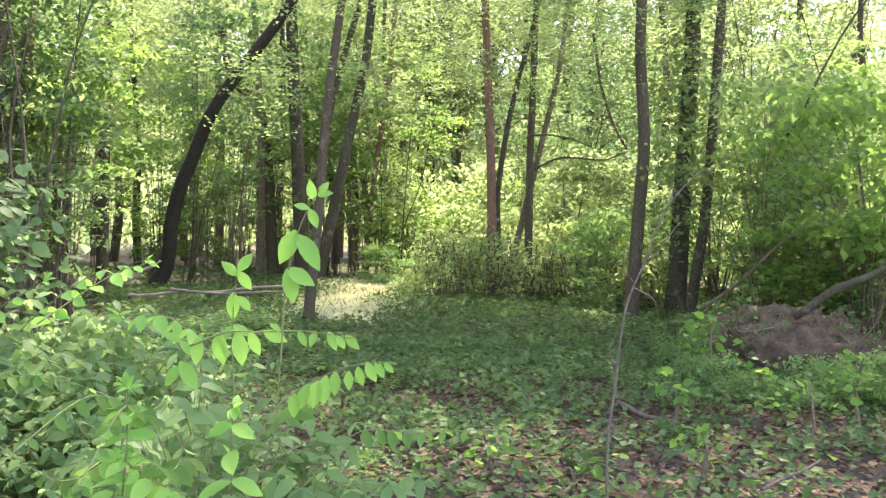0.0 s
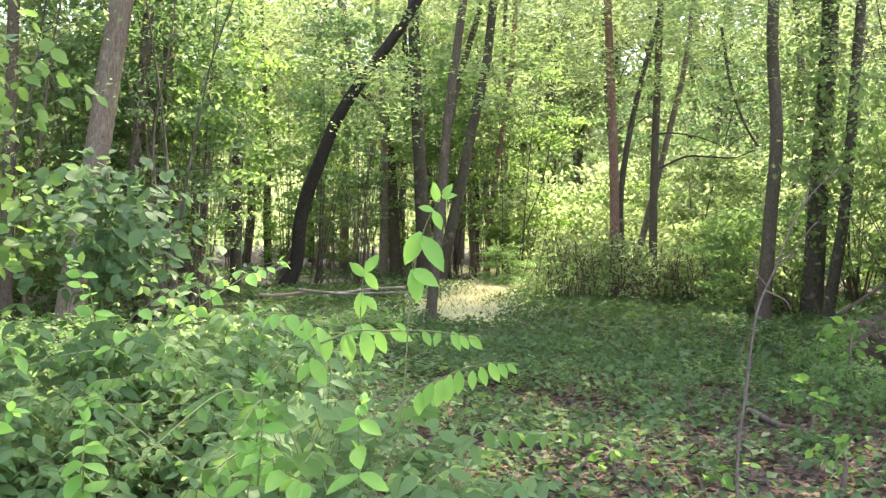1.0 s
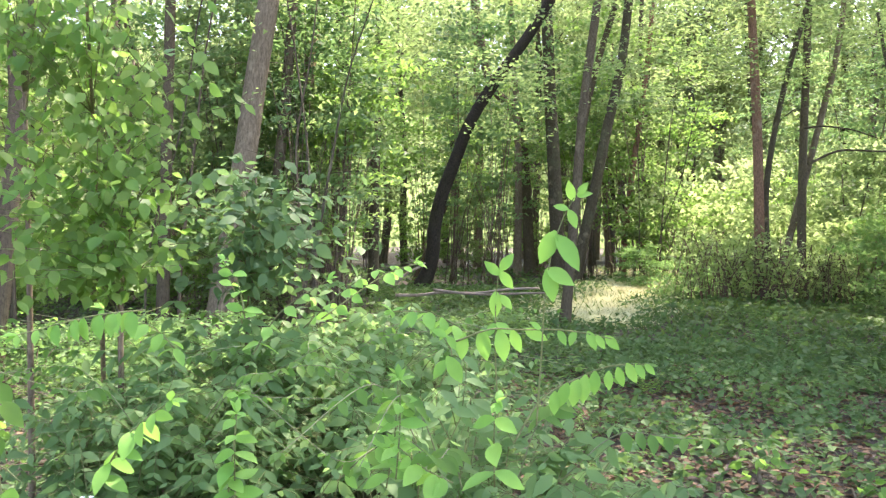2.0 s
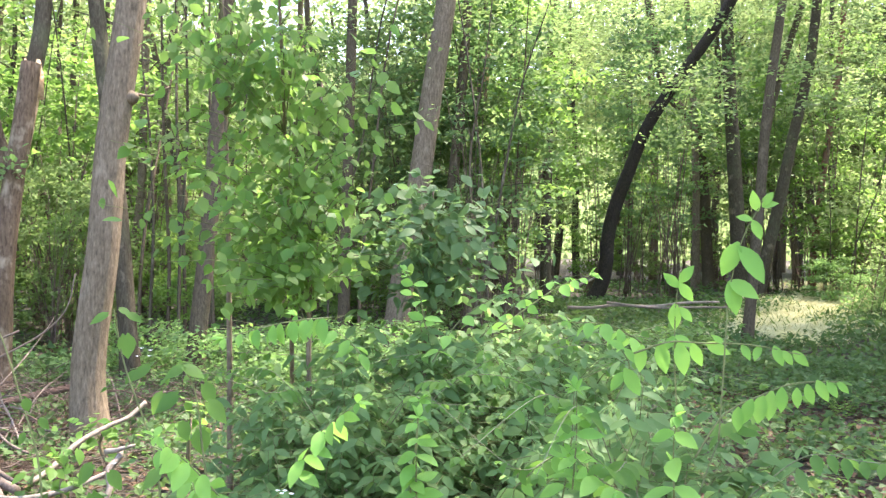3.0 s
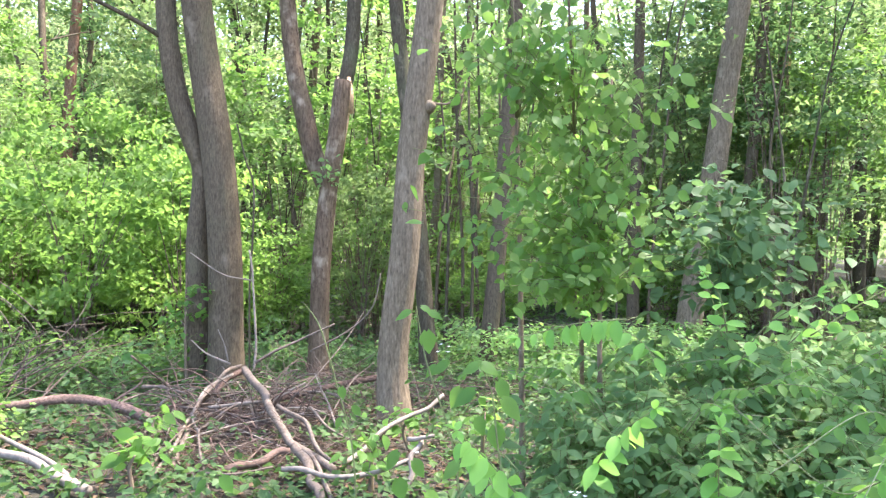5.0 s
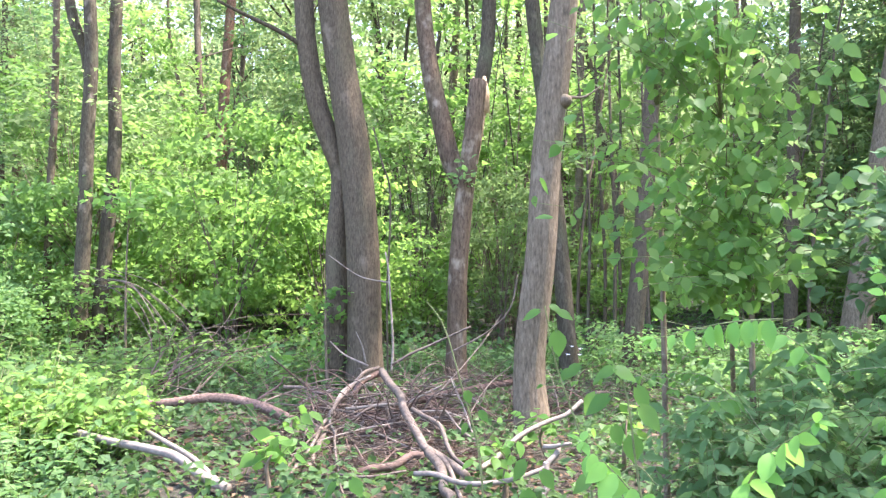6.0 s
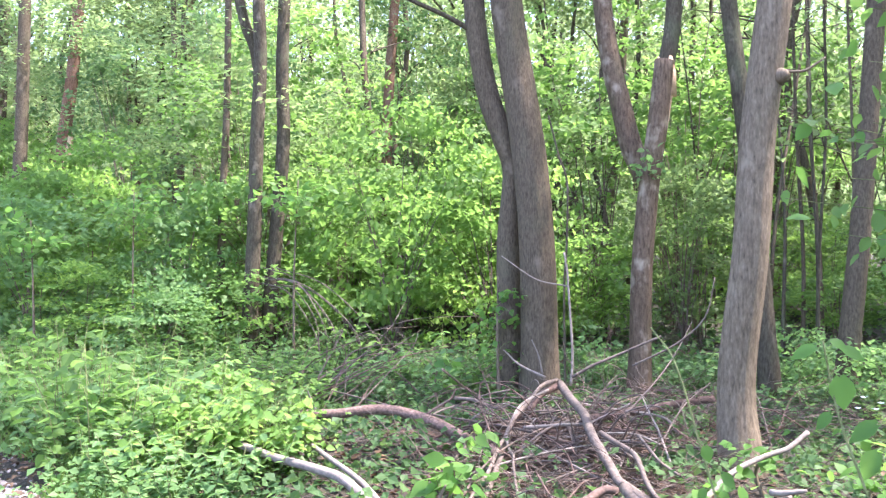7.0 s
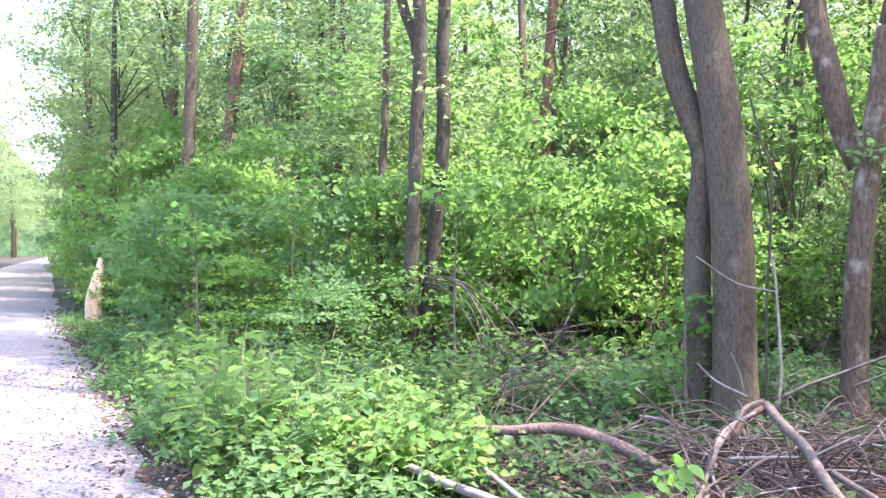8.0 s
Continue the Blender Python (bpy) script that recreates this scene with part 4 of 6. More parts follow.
# tall sapling with heart-shaped leaves, and the dark bush beside it
def leafy_sapling(name, label, foot, top, count, size, me, seed, centre, spread, hang=1.1, joined=0, mat=None, category="sapling"):
    """A thin young tree: stem, side branches and single drooping leaves round a centre."""
    r = np.random.default_rng(seed)
    origin = (foot[0], foot[1], float(gz(foot[0], foot[1])))
    root = thing(name, *origin, label, category)
    stem = spline([origin, tuple((np.array(origin) * 0.5 + np.array(top) * 0.5) + r.normal(size=3) * 0.05), top], 10)
    part("stem", tubes("stem", [(stem - np.array(origin), (0.02, 0.006))], 8, 0.02, r), BARK["bark_brown"], root)
    fr = []
    while len(fr) < count + joined:
        c = np.array(centre) + unit(r.normal(size=3)) * r.uniform(0.15, 1) ** 0.5 * np.array(spread)
        i = int(np.clip((c[2] - origin[2]) / max(top[2] - origin[2], 0.1) * len(stem) * 0.85, 2, len(stem) - 1))
        line = spline([stem[i], (stem[i] + c) / 2 + (0, 0, 0.08), c], 5)
        bough = part("branch", tubes("branch", [(line - np.array(origin), (0.0035, 0.0012))], 4, 0, r), STEM, root)
        t = unit((c - stem[i])[None])[0]
        for k in range(15 if joined > 300 else 9):
            p = line[int((0.35 + 0.65 * (k % 9) / 8) * (len(line) - 1))] + r.normal(size=3) * (0.06, 0.06, 0.05)
            sg = 1 if k % 2 else -1
            side = np.cross(t, (0, 0, 1.0))
            ahead = sg * side * 0.6 + t * 0.5 + np.array([0, 0, -hang * r.uniform(0.4, 1.3)]) + r.normal(size=3) * 0.3
            fr.append((p, ahead, r.normal(size=3) * 0.6 + np.array([0.2, -0.3, 1.0]), size * r.uniform(0.7, 1.2), bough))
    fr = [fr[k] for k in r.permutation(len(fr))]
    for p, a, n, s, bough in fr[:count]:
        put_leaf(bough, me, origin, p, a, n, s)
    if joined:
        stuff_part("foliage", joined_leaves("foliage", [(np.array(p) - np.array(origin), a, n, s) for p, a, n, s, _ in fr[count:]], HEART_LOW), mat or LEAF_SHRUB, root)
    return root


leafy_sapling("heart_leaved_sapling", "slender sapling with large drooping heart-shaped green leaves", (-4.09, 5.07)[:2], (-2.63, 3.09, 2.91),
              330, 0.07, LEAF_HEART, 71, (-2.60, 2.98, 2.11), (0.95, 0.7, 0.9), 0.95, 800, LEAF_SHRUB)
leafy_sapling("heart_leaved_sapling", "slender sapling with large drooping heart-shaped green leaves", (-2.79, 3.60, 0.59)[:2], (-2.76, 3.62, 2.45),
              120, 0.066, LEAF_HEART, 72, (-2.83, 3.44, 1.62), (0.7, 0.5, 0.4), 0.8, 360, LEAF_SHRUB)
leafy_sapling("dark_leaved_bush", "rounded bush with overlapping dull dark green leaves", (-2.43, 4.19, 0.40)[:2], (-2.35, 4.12, 1.92),
              280, 0.082, LEAF_OVAL_DULL, 73, (-2.4, 4.0, 1.64), (0.85, 0.6, 0.34), 0.55, 460, LEAF_DULL_SHADE, "shrub")
leafy_sapling("overhanging_sapling", "sapling whose leafy branch hangs over from above", (-3.52, 3.77, 0.46)[:2], (-3.45, 3.56, 3.52),
              80, 0.066, LEAF_HEART, 74, (-2.86, 3.02, 2.74), (0.5, 0.4, 0.3), 1.0, 150, LEAF_SHRUB)

# bramble with broad leaves and white flowers
br_o = (*(-2.49, 2.24, 0.61)[:2], 0.0)
bram = thing("bramble", *br_o, "trailing bramble with broad light-green leaves and white flowers", "bramble")
for pts in ([(-2.48, 2.26, 0.38), (-2.49, 2.24, 0.74), (-2.57, 2.16, 1.10), (-2.60, 2.13, 1.32)],
            [(-2.19, 2.25, 0.45), (-2.23, 2.22, 0.79), (-2.25, 2.20, 1.02), (-2.28, 2.17, 1.12)],
            [(-2.40, 2.04, 0.45), (-2.33, 2.12, 0.64), (-2.24, 2.21, 0.79), (-2.18, 2.27, 0.73)],
            [(-2.90, 2.07, 0.33), (-2.91, 2.05, 0.71), (-2.95, 2.00, 0.97), (-2.99, 1.94, 1.22), (-3.03, 1.88, 1.33)]):
    part("cane", tubes("cane", [(spline(pts, 8) - np.array(br_o), (0.005, 0.0025))], 6), STEM, bram)
for p, s, tilt in (((-2.61, 2.11, 1.30), 0.085, -1), ((-2.58, 2.14, 1.32), 0.06, 1), ((-2.56, 2.16, 1.30), 0.075, 1), ((-2.57, 2.16, 1.22), 0.105, 0.1),
                   ((-2.28, 2.17, 1.12), 0.095, -1), ((-2.28, 2.17, 1.12), 0.1, 1), ((-2.30, 2.16, 1.02), 0.12, -0.8), ((-2.22, 2.23, 0.99), 0.125, 0.6),
                   ((-2.24, 2.21, 0.89), 0.11, 0.1), ((-2.51, 2.22, 1.10), 0.1, -0.8), ((-2.94, 2.01, 0.97), 0.06, 0.2), ((-2.91, 2.05, 0.89), 0.065, 0.6),
                   ((-2.94, 2.01, 0.84), 0.06, -0.4), ((-2.19, 1.98, 0.80), 0.1, -0.7), ((-2.49, 1.95, 0.79), 0.1, -0.5), ((-2.45, 1.99, 0.76), 0.09, 0.5),
                   ((-2.49, 1.95, 0.69), 0.1, 0.2), ((-2.42, 2.03, 0.64), 0.1, 0.6), ((-4.08, 2.07, 0.36), 0.12, 0.5), ((-4.12, 2.00, 0.34), 0.12, -0.6),
                   ((-3.12, 2.70, 0.98), 0.09, -0.6), ((-2.62, 2.62, 0.97), 0.12, 0.4), ((-2.82, 2.58, 0.92), 0.12, -0.4), ((-2.69, 2.56, 0.81), 0.1, 0.3)):
    right_x, right_y = math.cos(radians(44)), math.sin(radians(44))
    put_leaf(bram, LEAF_HEART, br_o, p, (right_x * tilt, right_y * tilt, -0.45 - 0.4 * (1 - abs(tilt))), (0.35, -0.4, 0.9), s * 0.85)
PET = leaf_shape("petal", (0.05, 0.3, 0.34, 0.15), fold=0.1, curl=-0.1)
PETAL_ME = fast_mesh("petal", *PET, True)
PETAL_ME.materials.append(PETAL)
for c in ((-2.53, 2.20, 1.17), (-2.51, 2.22, 1.14), (-2.54, 2.19, 1.14), (-2.44, 2.00, 0.79), (-1.84, 2.16, 0.74), (-1.83, 2.17, 0.73), (-2.45, 2.17, 1.17), (-1.84, 2.20, 0.73), (-1.82, 2.21, 0.72)):
    for k in range(5):
        a = k * 1.2566
        put_leaf(bram, PETAL_ME, br_o, c, (math.cos(a), math.sin(a), 0.25), (0, 0, 1), 0.009, "petal")

# ---- the brush pile ----
PR = np.random.default_rng(17)
pc = np.array((*(-6.67, 3.64), 0.0))
pile = thing("brush_pile", *pc, "heap of dead branches and twigs thrown together under the trees", "brush pile")


def stick(parent, origin, points, r0, r1, mat, name="branch", sides=10, rough=0.05, label=""):
    line = spline(points, 8) - np.array(origin)
    if rough:
        kink = PR.normal(size=(len(points) + 2, 3)) * min(0.016, r0 * 0.5)
        kink[0] = kink[-1] = 0
        line += spline(kink, 8)[np.linspace(0, (len(kink) - 1) * 8, len(line)).astype(int)]
    return part(name, tubes(name, [(line, (r0, r1))], sides, rough, PR), mat, parent, label)


for pts, r0, r1, mat in (
        ([(-7.21, 3.94, 0.42), (-6.58, 3.77, 0.35), (-5.94, 3.48, 0.32), (-5.29, 3.19, 0.21), (-5.06, 3.14, 0.17), (-4.49, 3.06, 0.15)], 0.0360, 0.0260, DEAD),
        ([(-7.21, 3.95, 0.41), (-7.03, 3.62, 0.32), (-6.85, 3.38, 0.25), (-6.63, 3.17, 0.21), (-6.10, 2.84, 0.12)], 0.0300, 0.0240, DEAD_RED),
        ([(-7.22, 3.92, 0.45), (-7.01, 3.64, 0.44), (-6.66, 3.28, 0.33), (-6.27, 2.96, 0.25), (-6.04, 2.77, 0.20), (-5.63, 2.46, 0.10), (-5.39, 2.28, 0.07)], 0.0170, 0.0120, DEAD),
        ([(-6.43, 3.08, 0.23), (-5.93, 2.74, 0.12), (-5.42, 2.38, 0.05), (-5.19, 2.19, 0.02)], 0.0220, 0.0200, DEAD),
        ([(-6.96, 3.69, 0.42), (-6.75, 3.34, 0.36), (-6.44, 3.07, 0.27), (-6.16, 2.92, 0.22), (-6.03, 2.91, 0.15)], 0.0120, 0.0100, PALE),
        ([(-6.46, 3.20, 0.25), (-6.35, 3.43, 0.27), (-6.29, 3.63, 0.28), (-6.36, 3.83, 0.30), (-6.39, 4.09, 0.37)], 0.0140, 0.0090, PALE),
        ([(-6.45, 3.62, 0.28), (-6.32, 3.32, 0.26), (-6.12, 3.03, 0.19), (-5.98, 2.89, 0.17), (-5.59, 2.70, 0.11), (-5.13, 2.52, 0.06), (-4.87, 2.42, 0.02)], 0.0110, 0.0080, DEAD),
        ([(-6.02, 2.92, 0.15), (-6.20, 2.89, 0.17), (-6.56, 2.97, 0.23), (-7.00, 3.10, 0.36), (-7.19, 3.19, 0.47), (-7.21, 3.31, 0.56)], 0.0080, 0.0040, DEAD_RED),
        ([(-7.02, 4.04, 0.12), (-6.95, 4.66, 0.17), (-6.87, 5.28, 0.25)], 0.0400, 0.0340, DEAD_RED),
        ([(-5.77, 3.43, 0.33), (-5.42, 3.41, 0.28), (-4.99, 3.27, 0.19), (-4.69, 3.21, 0.13)], 0.0180, 0.0130, DEAD),
        ([(-4.73, 3.31, 0.10), (-4.82, 3.63, 0.20), (-4.88, 3.98, 0.30), (-4.84, 4.17, 0.36), (-4.83, 4.31, 0.44)], 0.0190, 0.0160, PALE),
        ([(-4.68, 2.80, 0.16), (-4.50, 2.90, 0.16), (-4.33, 2.99, 0.15), (-4.22, 3.16, 0.16), (-4.16, 3.43, 0.22)], 0.0170, 0.0140, PALE),
        ([(-4.97, 3.08, 0.20), (-4.47, 2.86, 0.13), (-4.20, 2.77, 0.07)], 0.0340, 0.0300, DEAD),
        ([(-4.84, 3.06, 0.21), (-4.61, 3.01, 0.15), (-4.15, 2.82, 0.07)], 0.0180, 0.0140, DEAD),
        ([(-4.11, 3.33, 0.05), (-4.15, 3.43, 0.23), (-4.19, 3.54, 0.33)], 0.0200, 0.0180, PALE),
        ([(-4.25, 3.48, 0.32), (-4.15, 3.51, 0.34), (-4.09, 3.56, 0.36)], 0.0180, 0.0090, PALE),
        ([(-5.66, 3.66, 0.31), (-5.33, 3.57, 0.24), (-5.06, 3.54, 0.20)], 0.0110, 0.0080, DEAD),
        ([(-5.14, 2.64, 0.09), (-5.10, 2.82, 0.11), (-5.11, 3.02, 0.15), (-5.08, 3.11, 0.15)], 0.0300, 0.0240, DEAD_RED),
        ([(-5.33, 2.47, 0.10), (-5.02, 2.62, 0.09), (-4.90, 2.87, 0.12)], 0.0100, 0.0070, DEAD),
        ([(-5.64, 2.87, 0.15), (-5.16, 2.77, 0.10), (-5.41, 3.08, 0.13), (-5.41, 3.21, 0.14)], 0.0080, 0.0050, DEAD_RED),
        ([(-6.93, 2.35, 0.03), (-6.67, 2.45, 0.03), (-6.43, 2.61, 0.03), (-6.35, 2.74, 0.03)], 0.0500, 0.0300, BARK["bark_dark"]),
        ([(-7.66, 3.16, 0.28), (-7.31, 3.22, 0.31), (-6.97, 3.26, 0.30), (-6.89, 3.34, 0.35)], 0.0180, 0.0080, DEAD),
        ([(-5.52, 3.83, 0.10), (-5.83, 3.93, 0.30), (-6.17, 4.04, 0.48)], 0.0082, 0.0054, PALE),
        ([(-6.26, 2.48, 0.75), (-6.97, 3.06, 0.40), (-6.68, 3.23, 0.20)], 0.0082, 0.0041, DEAD),
        ([(-6.02, 4.08, 0.10), (-6.21, 4.45, 0.35), (-6.31, 4.79, 0.50)], 0.0068, 0.0041, DEAD),
        ([(-6.24, 3.92, 0.30), (-6.46, 4.46, 0.60), (-7.72, 5.73, 0.85)], 0.0082, 0.0041, DEAD),
        ([(-6.28, 2.78, 0.06), (-6.55, 2.59, 0.06), (-6.62, 2.26, 0.05)], 0.0306, 0.0204, BARK["bark_dark"]),
        ([(-7.28, 4.09, 0.38), (-7.28, 4.10, 0.74), (-7.29, 4.08, 1.25), (-7.31, 4.05, 1.54)], 0.0122, 0.0082, PALE),
        ([(-7.29, 4.09, 1.24), (-7.43, 3.84, 1.31), (-7.56, 3.57, 1.51)], 0.0082, 0.0048, PALE),
        ([(-7.19, 4.05, 0.47), (-7.01, 4.36, 0.66), (-6.79, 4.68, 0.83)], 0.0136, 0.0095, DEAD),
        ([(-7.26, 4.71, 0.52), (-7.01, 5.05, 0.76), (-6.88, 5.22, 1.00), (-6.84, 5.28, 1.31)], 0.0095, 0.0054, DEAD),
        ([(-7.39, 3.90, 0.45), (-7.50, 3.69, 0.57), (-7.56, 3.58, 0.69)], 0.0122, 0.0054, PALE),
        ([(-7.40, 3.88, 0.48), (-7.42, 3.85, 0.64), (-7.45, 3.80, 0.78)], 0.0082, 0.0041, PALE)):
    stick(pile, pc, pts, r0, r1, mat, rough=0.04)
apex = np.array((-7.1, 3.86, 0.4))
for k in range(56):
    a, q = PR.uniform(0, 6.283), PR.uniform(0.45, 1.25)
    foot = np.array([pc[0] + math.cos(a) * q, pc[1] + math.sin(a) * q, PR.uniform(0.0, 0.1)])
    head = apex + PR.normal(size=3) * (0.25, 0.25, 0.05) - (0, 0, 0.14) if k % 3 == 0 else np.array([pc[0], pc[1], 0.1]) + PR.normal(size=3) * (0.5, 0.5, 0.05)
    mid = (foot + head) / 2 + PR.normal(size=3) * (0.2, 0.2, 0.08) + (0, 0, 0.06)
    over = head + (head - foot) * PR.uniform(0.0, 0.3) * (1, 1, -0.1)
    stick(pile, pc, [foot, mid, head, over], 0.006 * PR.uniform(0.5, 1.6), 0.0025, (DEAD, DEAD_RED, TWIG)[k % 3], "twig", 6, 0)
for k in range(12):
    a, q = PR.uniform(0, 6.283), PR.uniform(0.5, 1.1)
    foot = np.array([pc[0] + math.cos(a) * q, pc[1] + math.sin(a) * q, PR.uniform(0.02, 0.12)])
    head = np.array([pc[0], pc[1], 0.14]) + PR.normal(size=3) * (0.4, 0.4, 0.05)
    over = head + (head - foot) * PR.uniform(0.2, 0.8) * (1, 1, 0.1) + (0, 0, PR.uniform(-0.15, 0.1))
    stick(pile, pc, [foot, (foot + head) / 2 + PR.normal(size=3) * (0.1, 0.1, 0.04) + (0, 0, 0.04), head, over], PR.uniform(0.009, 0.017), 0.006, (DEAD, PALE, DEAD_RED, DEAD)[k % 4], "branch", 8, 0.04)
# thin crooked twigs that stand out of the heap
for k in range(34):
    a = PR.uniform(0, 6.283)
    foot = np.array([pc[0], pc[1], 0.12]) + np.array([math.cos(a), math.sin(a), 0]) * PR.uniform(0.1, 0.6)
    b = a + PR.normal() * 0.9
    out = np.array([math.cos(b), math.sin(b), 0]) * PR.uniform(0.25, 0.6)
    rise = PR.uniform(0.15, 0.42)
    stick(pile, pc, [foot, foot + out * 0.45 + (0, 0, rise * 0.75), foot + out + (0, 0, rise), foot + out * 1.5 + PR.normal(size=3) * 0.1 + (0, 0, rise * 0.7)], PR.uniform(0.005, 0.009), 0.0025, (TWIG, DEAD, DEAD_RED)[k % 3], "twig", 6, 0.04)
TWIGS = []
for k in range(8):
    q = np.cumsum(np.vstack([[0, 0, 0], np.c_[np.full(5, 0.2), PR.normal(size=(5, 2)) * 0.06]]), 0)
    items = [(spline(q, 4), (0.0055, 0.002))]
    for _ in range(3):
        j = PR.integers(1, 5)
        items.append((spline([q[j], q[j] + (0.12, PR.normal() * 0.06, PR.normal() * 0.06), q[j] + (0.26, PR.normal() * 0.14, PR.normal() * 0.12)], 3), (0.004, 0.0015)))
    me = tubes("twig", items, 3, 0, PR)
    me.materials.append((DEAD_RED, DEAD, TWIG)[k % 3])
    TWIGS.append(me)


def scatter_twigs(parent, origin, centre, reach, count, rise, scale=(0.6, 1.5), lean=25):
    for k in range(count):
        ang, q = PR.uniform(0, 360), math.sqrt(PR.uniform(0, 1))
        ob = new("twig", TWIGS[PR.integers(8)])
        ob.parent = parent
        x, y = reach * q * math.cos(ang), reach * q * math.sin(ang)
        z = rise * (1 - q) * PR.uniform(0.1, 1) + 0.03
        s = PR.uniform(*scale)
        ob.matrix_local = Matrix.Translation(Vector(centre) - Vector(origin) + Vector((x, y, z))) @ Euler((PR.uniform(0, 6.3), radians(PR.normal() * lean), PR.uniform(0, 6.3))).to_matrix().to_4x4() @ Matrix.Diagonal((s, s, s, 1))


for k in range(9):
    a, q = PR.uniform(-2.9, 0.9), PR.uniform(0.6, 1.25)
    foot = np.array([pc[0] + math.cos(a) * q, pc[1] + math.sin(a) * q, 0.02])
    head = apex + PR.normal(size=3) * (0.3, 0.3, 0.06) - (0, 0, 0.05)
    bow = PR.normal(size=3) * (0.14, 0.14, 0.05)
    stick(pile, pc, [foot, foot * 0.62 + head * 0.38 + bow, foot * 0.25 + head * 0.75 + bow * 0.6, head], PR.uniform(0.006, 0.014), 0.006, (DEAD, DEAD_RED, PALE, DEAD)[k % 4], "branch", 8, 0.04)
heap = np.array((-5.84, 3.15, 0.0))
for k in range(46):
    a, q = PR.uniform(0, 6.283), PR.uniform(0.3, 0.95)
    foot = heap + (math.cos(a) * q, math.sin(a) * q, PR.uniform(0.01, 0.06))
    head = heap + (apex - heap) * PR.uniform(0.0, 0.8) + PR.normal(size=3) * (0.28, 0.28, 0.04)
    bow = PR.normal(size=3) * (0.16, 0.16, 0.05) + (0, 0, 0.07)
    stick(pile, pc, [foot, foot * 0.6 + head * 0.4 + bow, head, head + (head - foot) * (0.25, 0.25, -0.2)], PR.uniform(0.004, 0.011), 0.003, (DEAD_RED, DEAD, TWIG, PALE)[k % 4], "twig", 6, 0)
scatter_twigs(pile, pc, (heap[0], heap[1], 0), 0.85, 130, 0.14, (0.35, 0.85), 12)
scatter_twigs(pile, pc, (-7.12, 4.77, 0), 0.9, 80, 0.3, (0.4, 1.0), 16)
scatter_twigs(pile, pc, (pc[0], pc[1], 0), 1.0, 150, 0.14, (0.35, 0.9), 10)
scatter_twigs(pile, pc, (*(-7.46, 5.11, 0.33)[:2], 0), 1.4, 90, 0.3, (0.4, 1.0), 14)
scatter_twigs(pile, pc, (*(-5.38, 3.00), 0), 0.8, 70, 0.2, (0.35, 0.8), 10)

scatter_twigs(pile, pc, (*(-5.21, 3.60), 0), 0.9, 90, 0.08, (0.3, 0.7), 6)
scatter_twigs(pile, pc, (*(-5.88, 2.36), 0), 0.7, 40, 0.08, (0.3, 0.7), 6)
scatter_twigs(pile, pc, (-6.27, 5.43, 0), 1.3, 110, 0.22, (0.4, 1.0), 14)
for k in range(14):
    foot = np.array((-6.77, 5.13, 0.02)) + PR.normal(size=3) * (0.8, 0.6, 0.0)
    way = np.array([PR.normal() * 0.5, PR.normal() * 0.5, PR.uniform(0.15, 0.5)])
    stick(pile, pc, [foot, foot + way * 0.5 + (0, 0, 0.1), foot + way], PR.uniform(0.004, 0.009), 0.002, (DEAD_RED, DEAD, TWIG)[k % 3], "twig", 5, 0)
log_o = (*(-7.86, 2.68), 0.0)
fallen = thing("fallen_branch", *log_o, "thick reddish-brown fallen branch lying across the undergrowth", "branch")
stick(fallen, log_o, [(-7.56, 1.78, 0.27), (-7.38, 2.08, 0.30), (-7.21, 2.46, 0.32), (-6.83, 2.70, 0.26), (-6.46, 2.83, 0.18), (-6.13, 2.89, 0.12)], 0.036, 0.05, LOG_BARK, "log", 20, 0.045)
stick(fallen, log_o, [(-6.98, 2.62, 0.29), (-6.9, 2.78, 0.42), (-6.88, 2.84, 0.5)], 0.012, 0.005, LOG_BARK, "stub", 7, 0.05)
stick(fallen, log_o, [(-7.48, 1.9, 0.28), (-7.52, 1.86, 0.4), (-7.5, 1.83, 0.46)], 0.01, 0.005, PALE, "stub", 7, 0.05)
pale_o = (*(-6.60, 1.66), 0.0)
pale = thing("fallen_branch", *pale_o, "pale bleached fallen branch lying in the leaves", "branch")
stick(pale, pale_o, [(-6.83, 1.14, 0.26), (-6.42, 1.33, 0.24), (-6.13, 1.55, 0.20), (-5.76, 1.71, 0.14), (-5.31, 1.83, 0.07)], 0.024, 0.033, PALE, "branch", 12)
pale2 = thing("fallen_branch", *pale_o, "thin pale fallen branch lying in the leaves", "branch")
stick(pale2, pale_o, [(-7.00, 1.59, 0.28), (-6.55, 1.69, 0.20), (-5.91, 1.79, 0.14), (-5.37, 1.83, 0.07)], 0.014, 0.022, PALE, "branch", 10)
p2 = np.array((*(-9.52, 3.24, 0.33)[:2], 0.0))
pile2 = thing("brush_pile", *p2, "loose heap of long thin dead branches in the undergrowth", "brush pile")
for k in range(26):
    a, q = PR.normal() * 0.25, PR.uniform(-1, 1)
    start = np.array((-8.97, 2.29, 0.04)) + (PR.normal() * 0.45, PR.normal() * 0.45, PR.uniform(0, 0.15))
    end = np.array((-10.10, 4.01, 0.76)) + (PR.normal() * 0.5, PR.normal() * 0.7, PR.normal() * 0.18)
    mid = (start + end) / 2 + PR.normal(size=3) * (0.3, 0.3, 0.08) + (0, 0, 0.14)
    cut = PR.uniform(0.35, 1)
    stick(pile2, p2, [start, start + (mid - start) * min(1, cut * 1.2), start + (end - start) * cut], 0.008 * PR.uniform(0.5, 1.6), 0.003, (DEAD, TWIG, DEAD_RED)[k % 3], sides=6, rough=0.02)
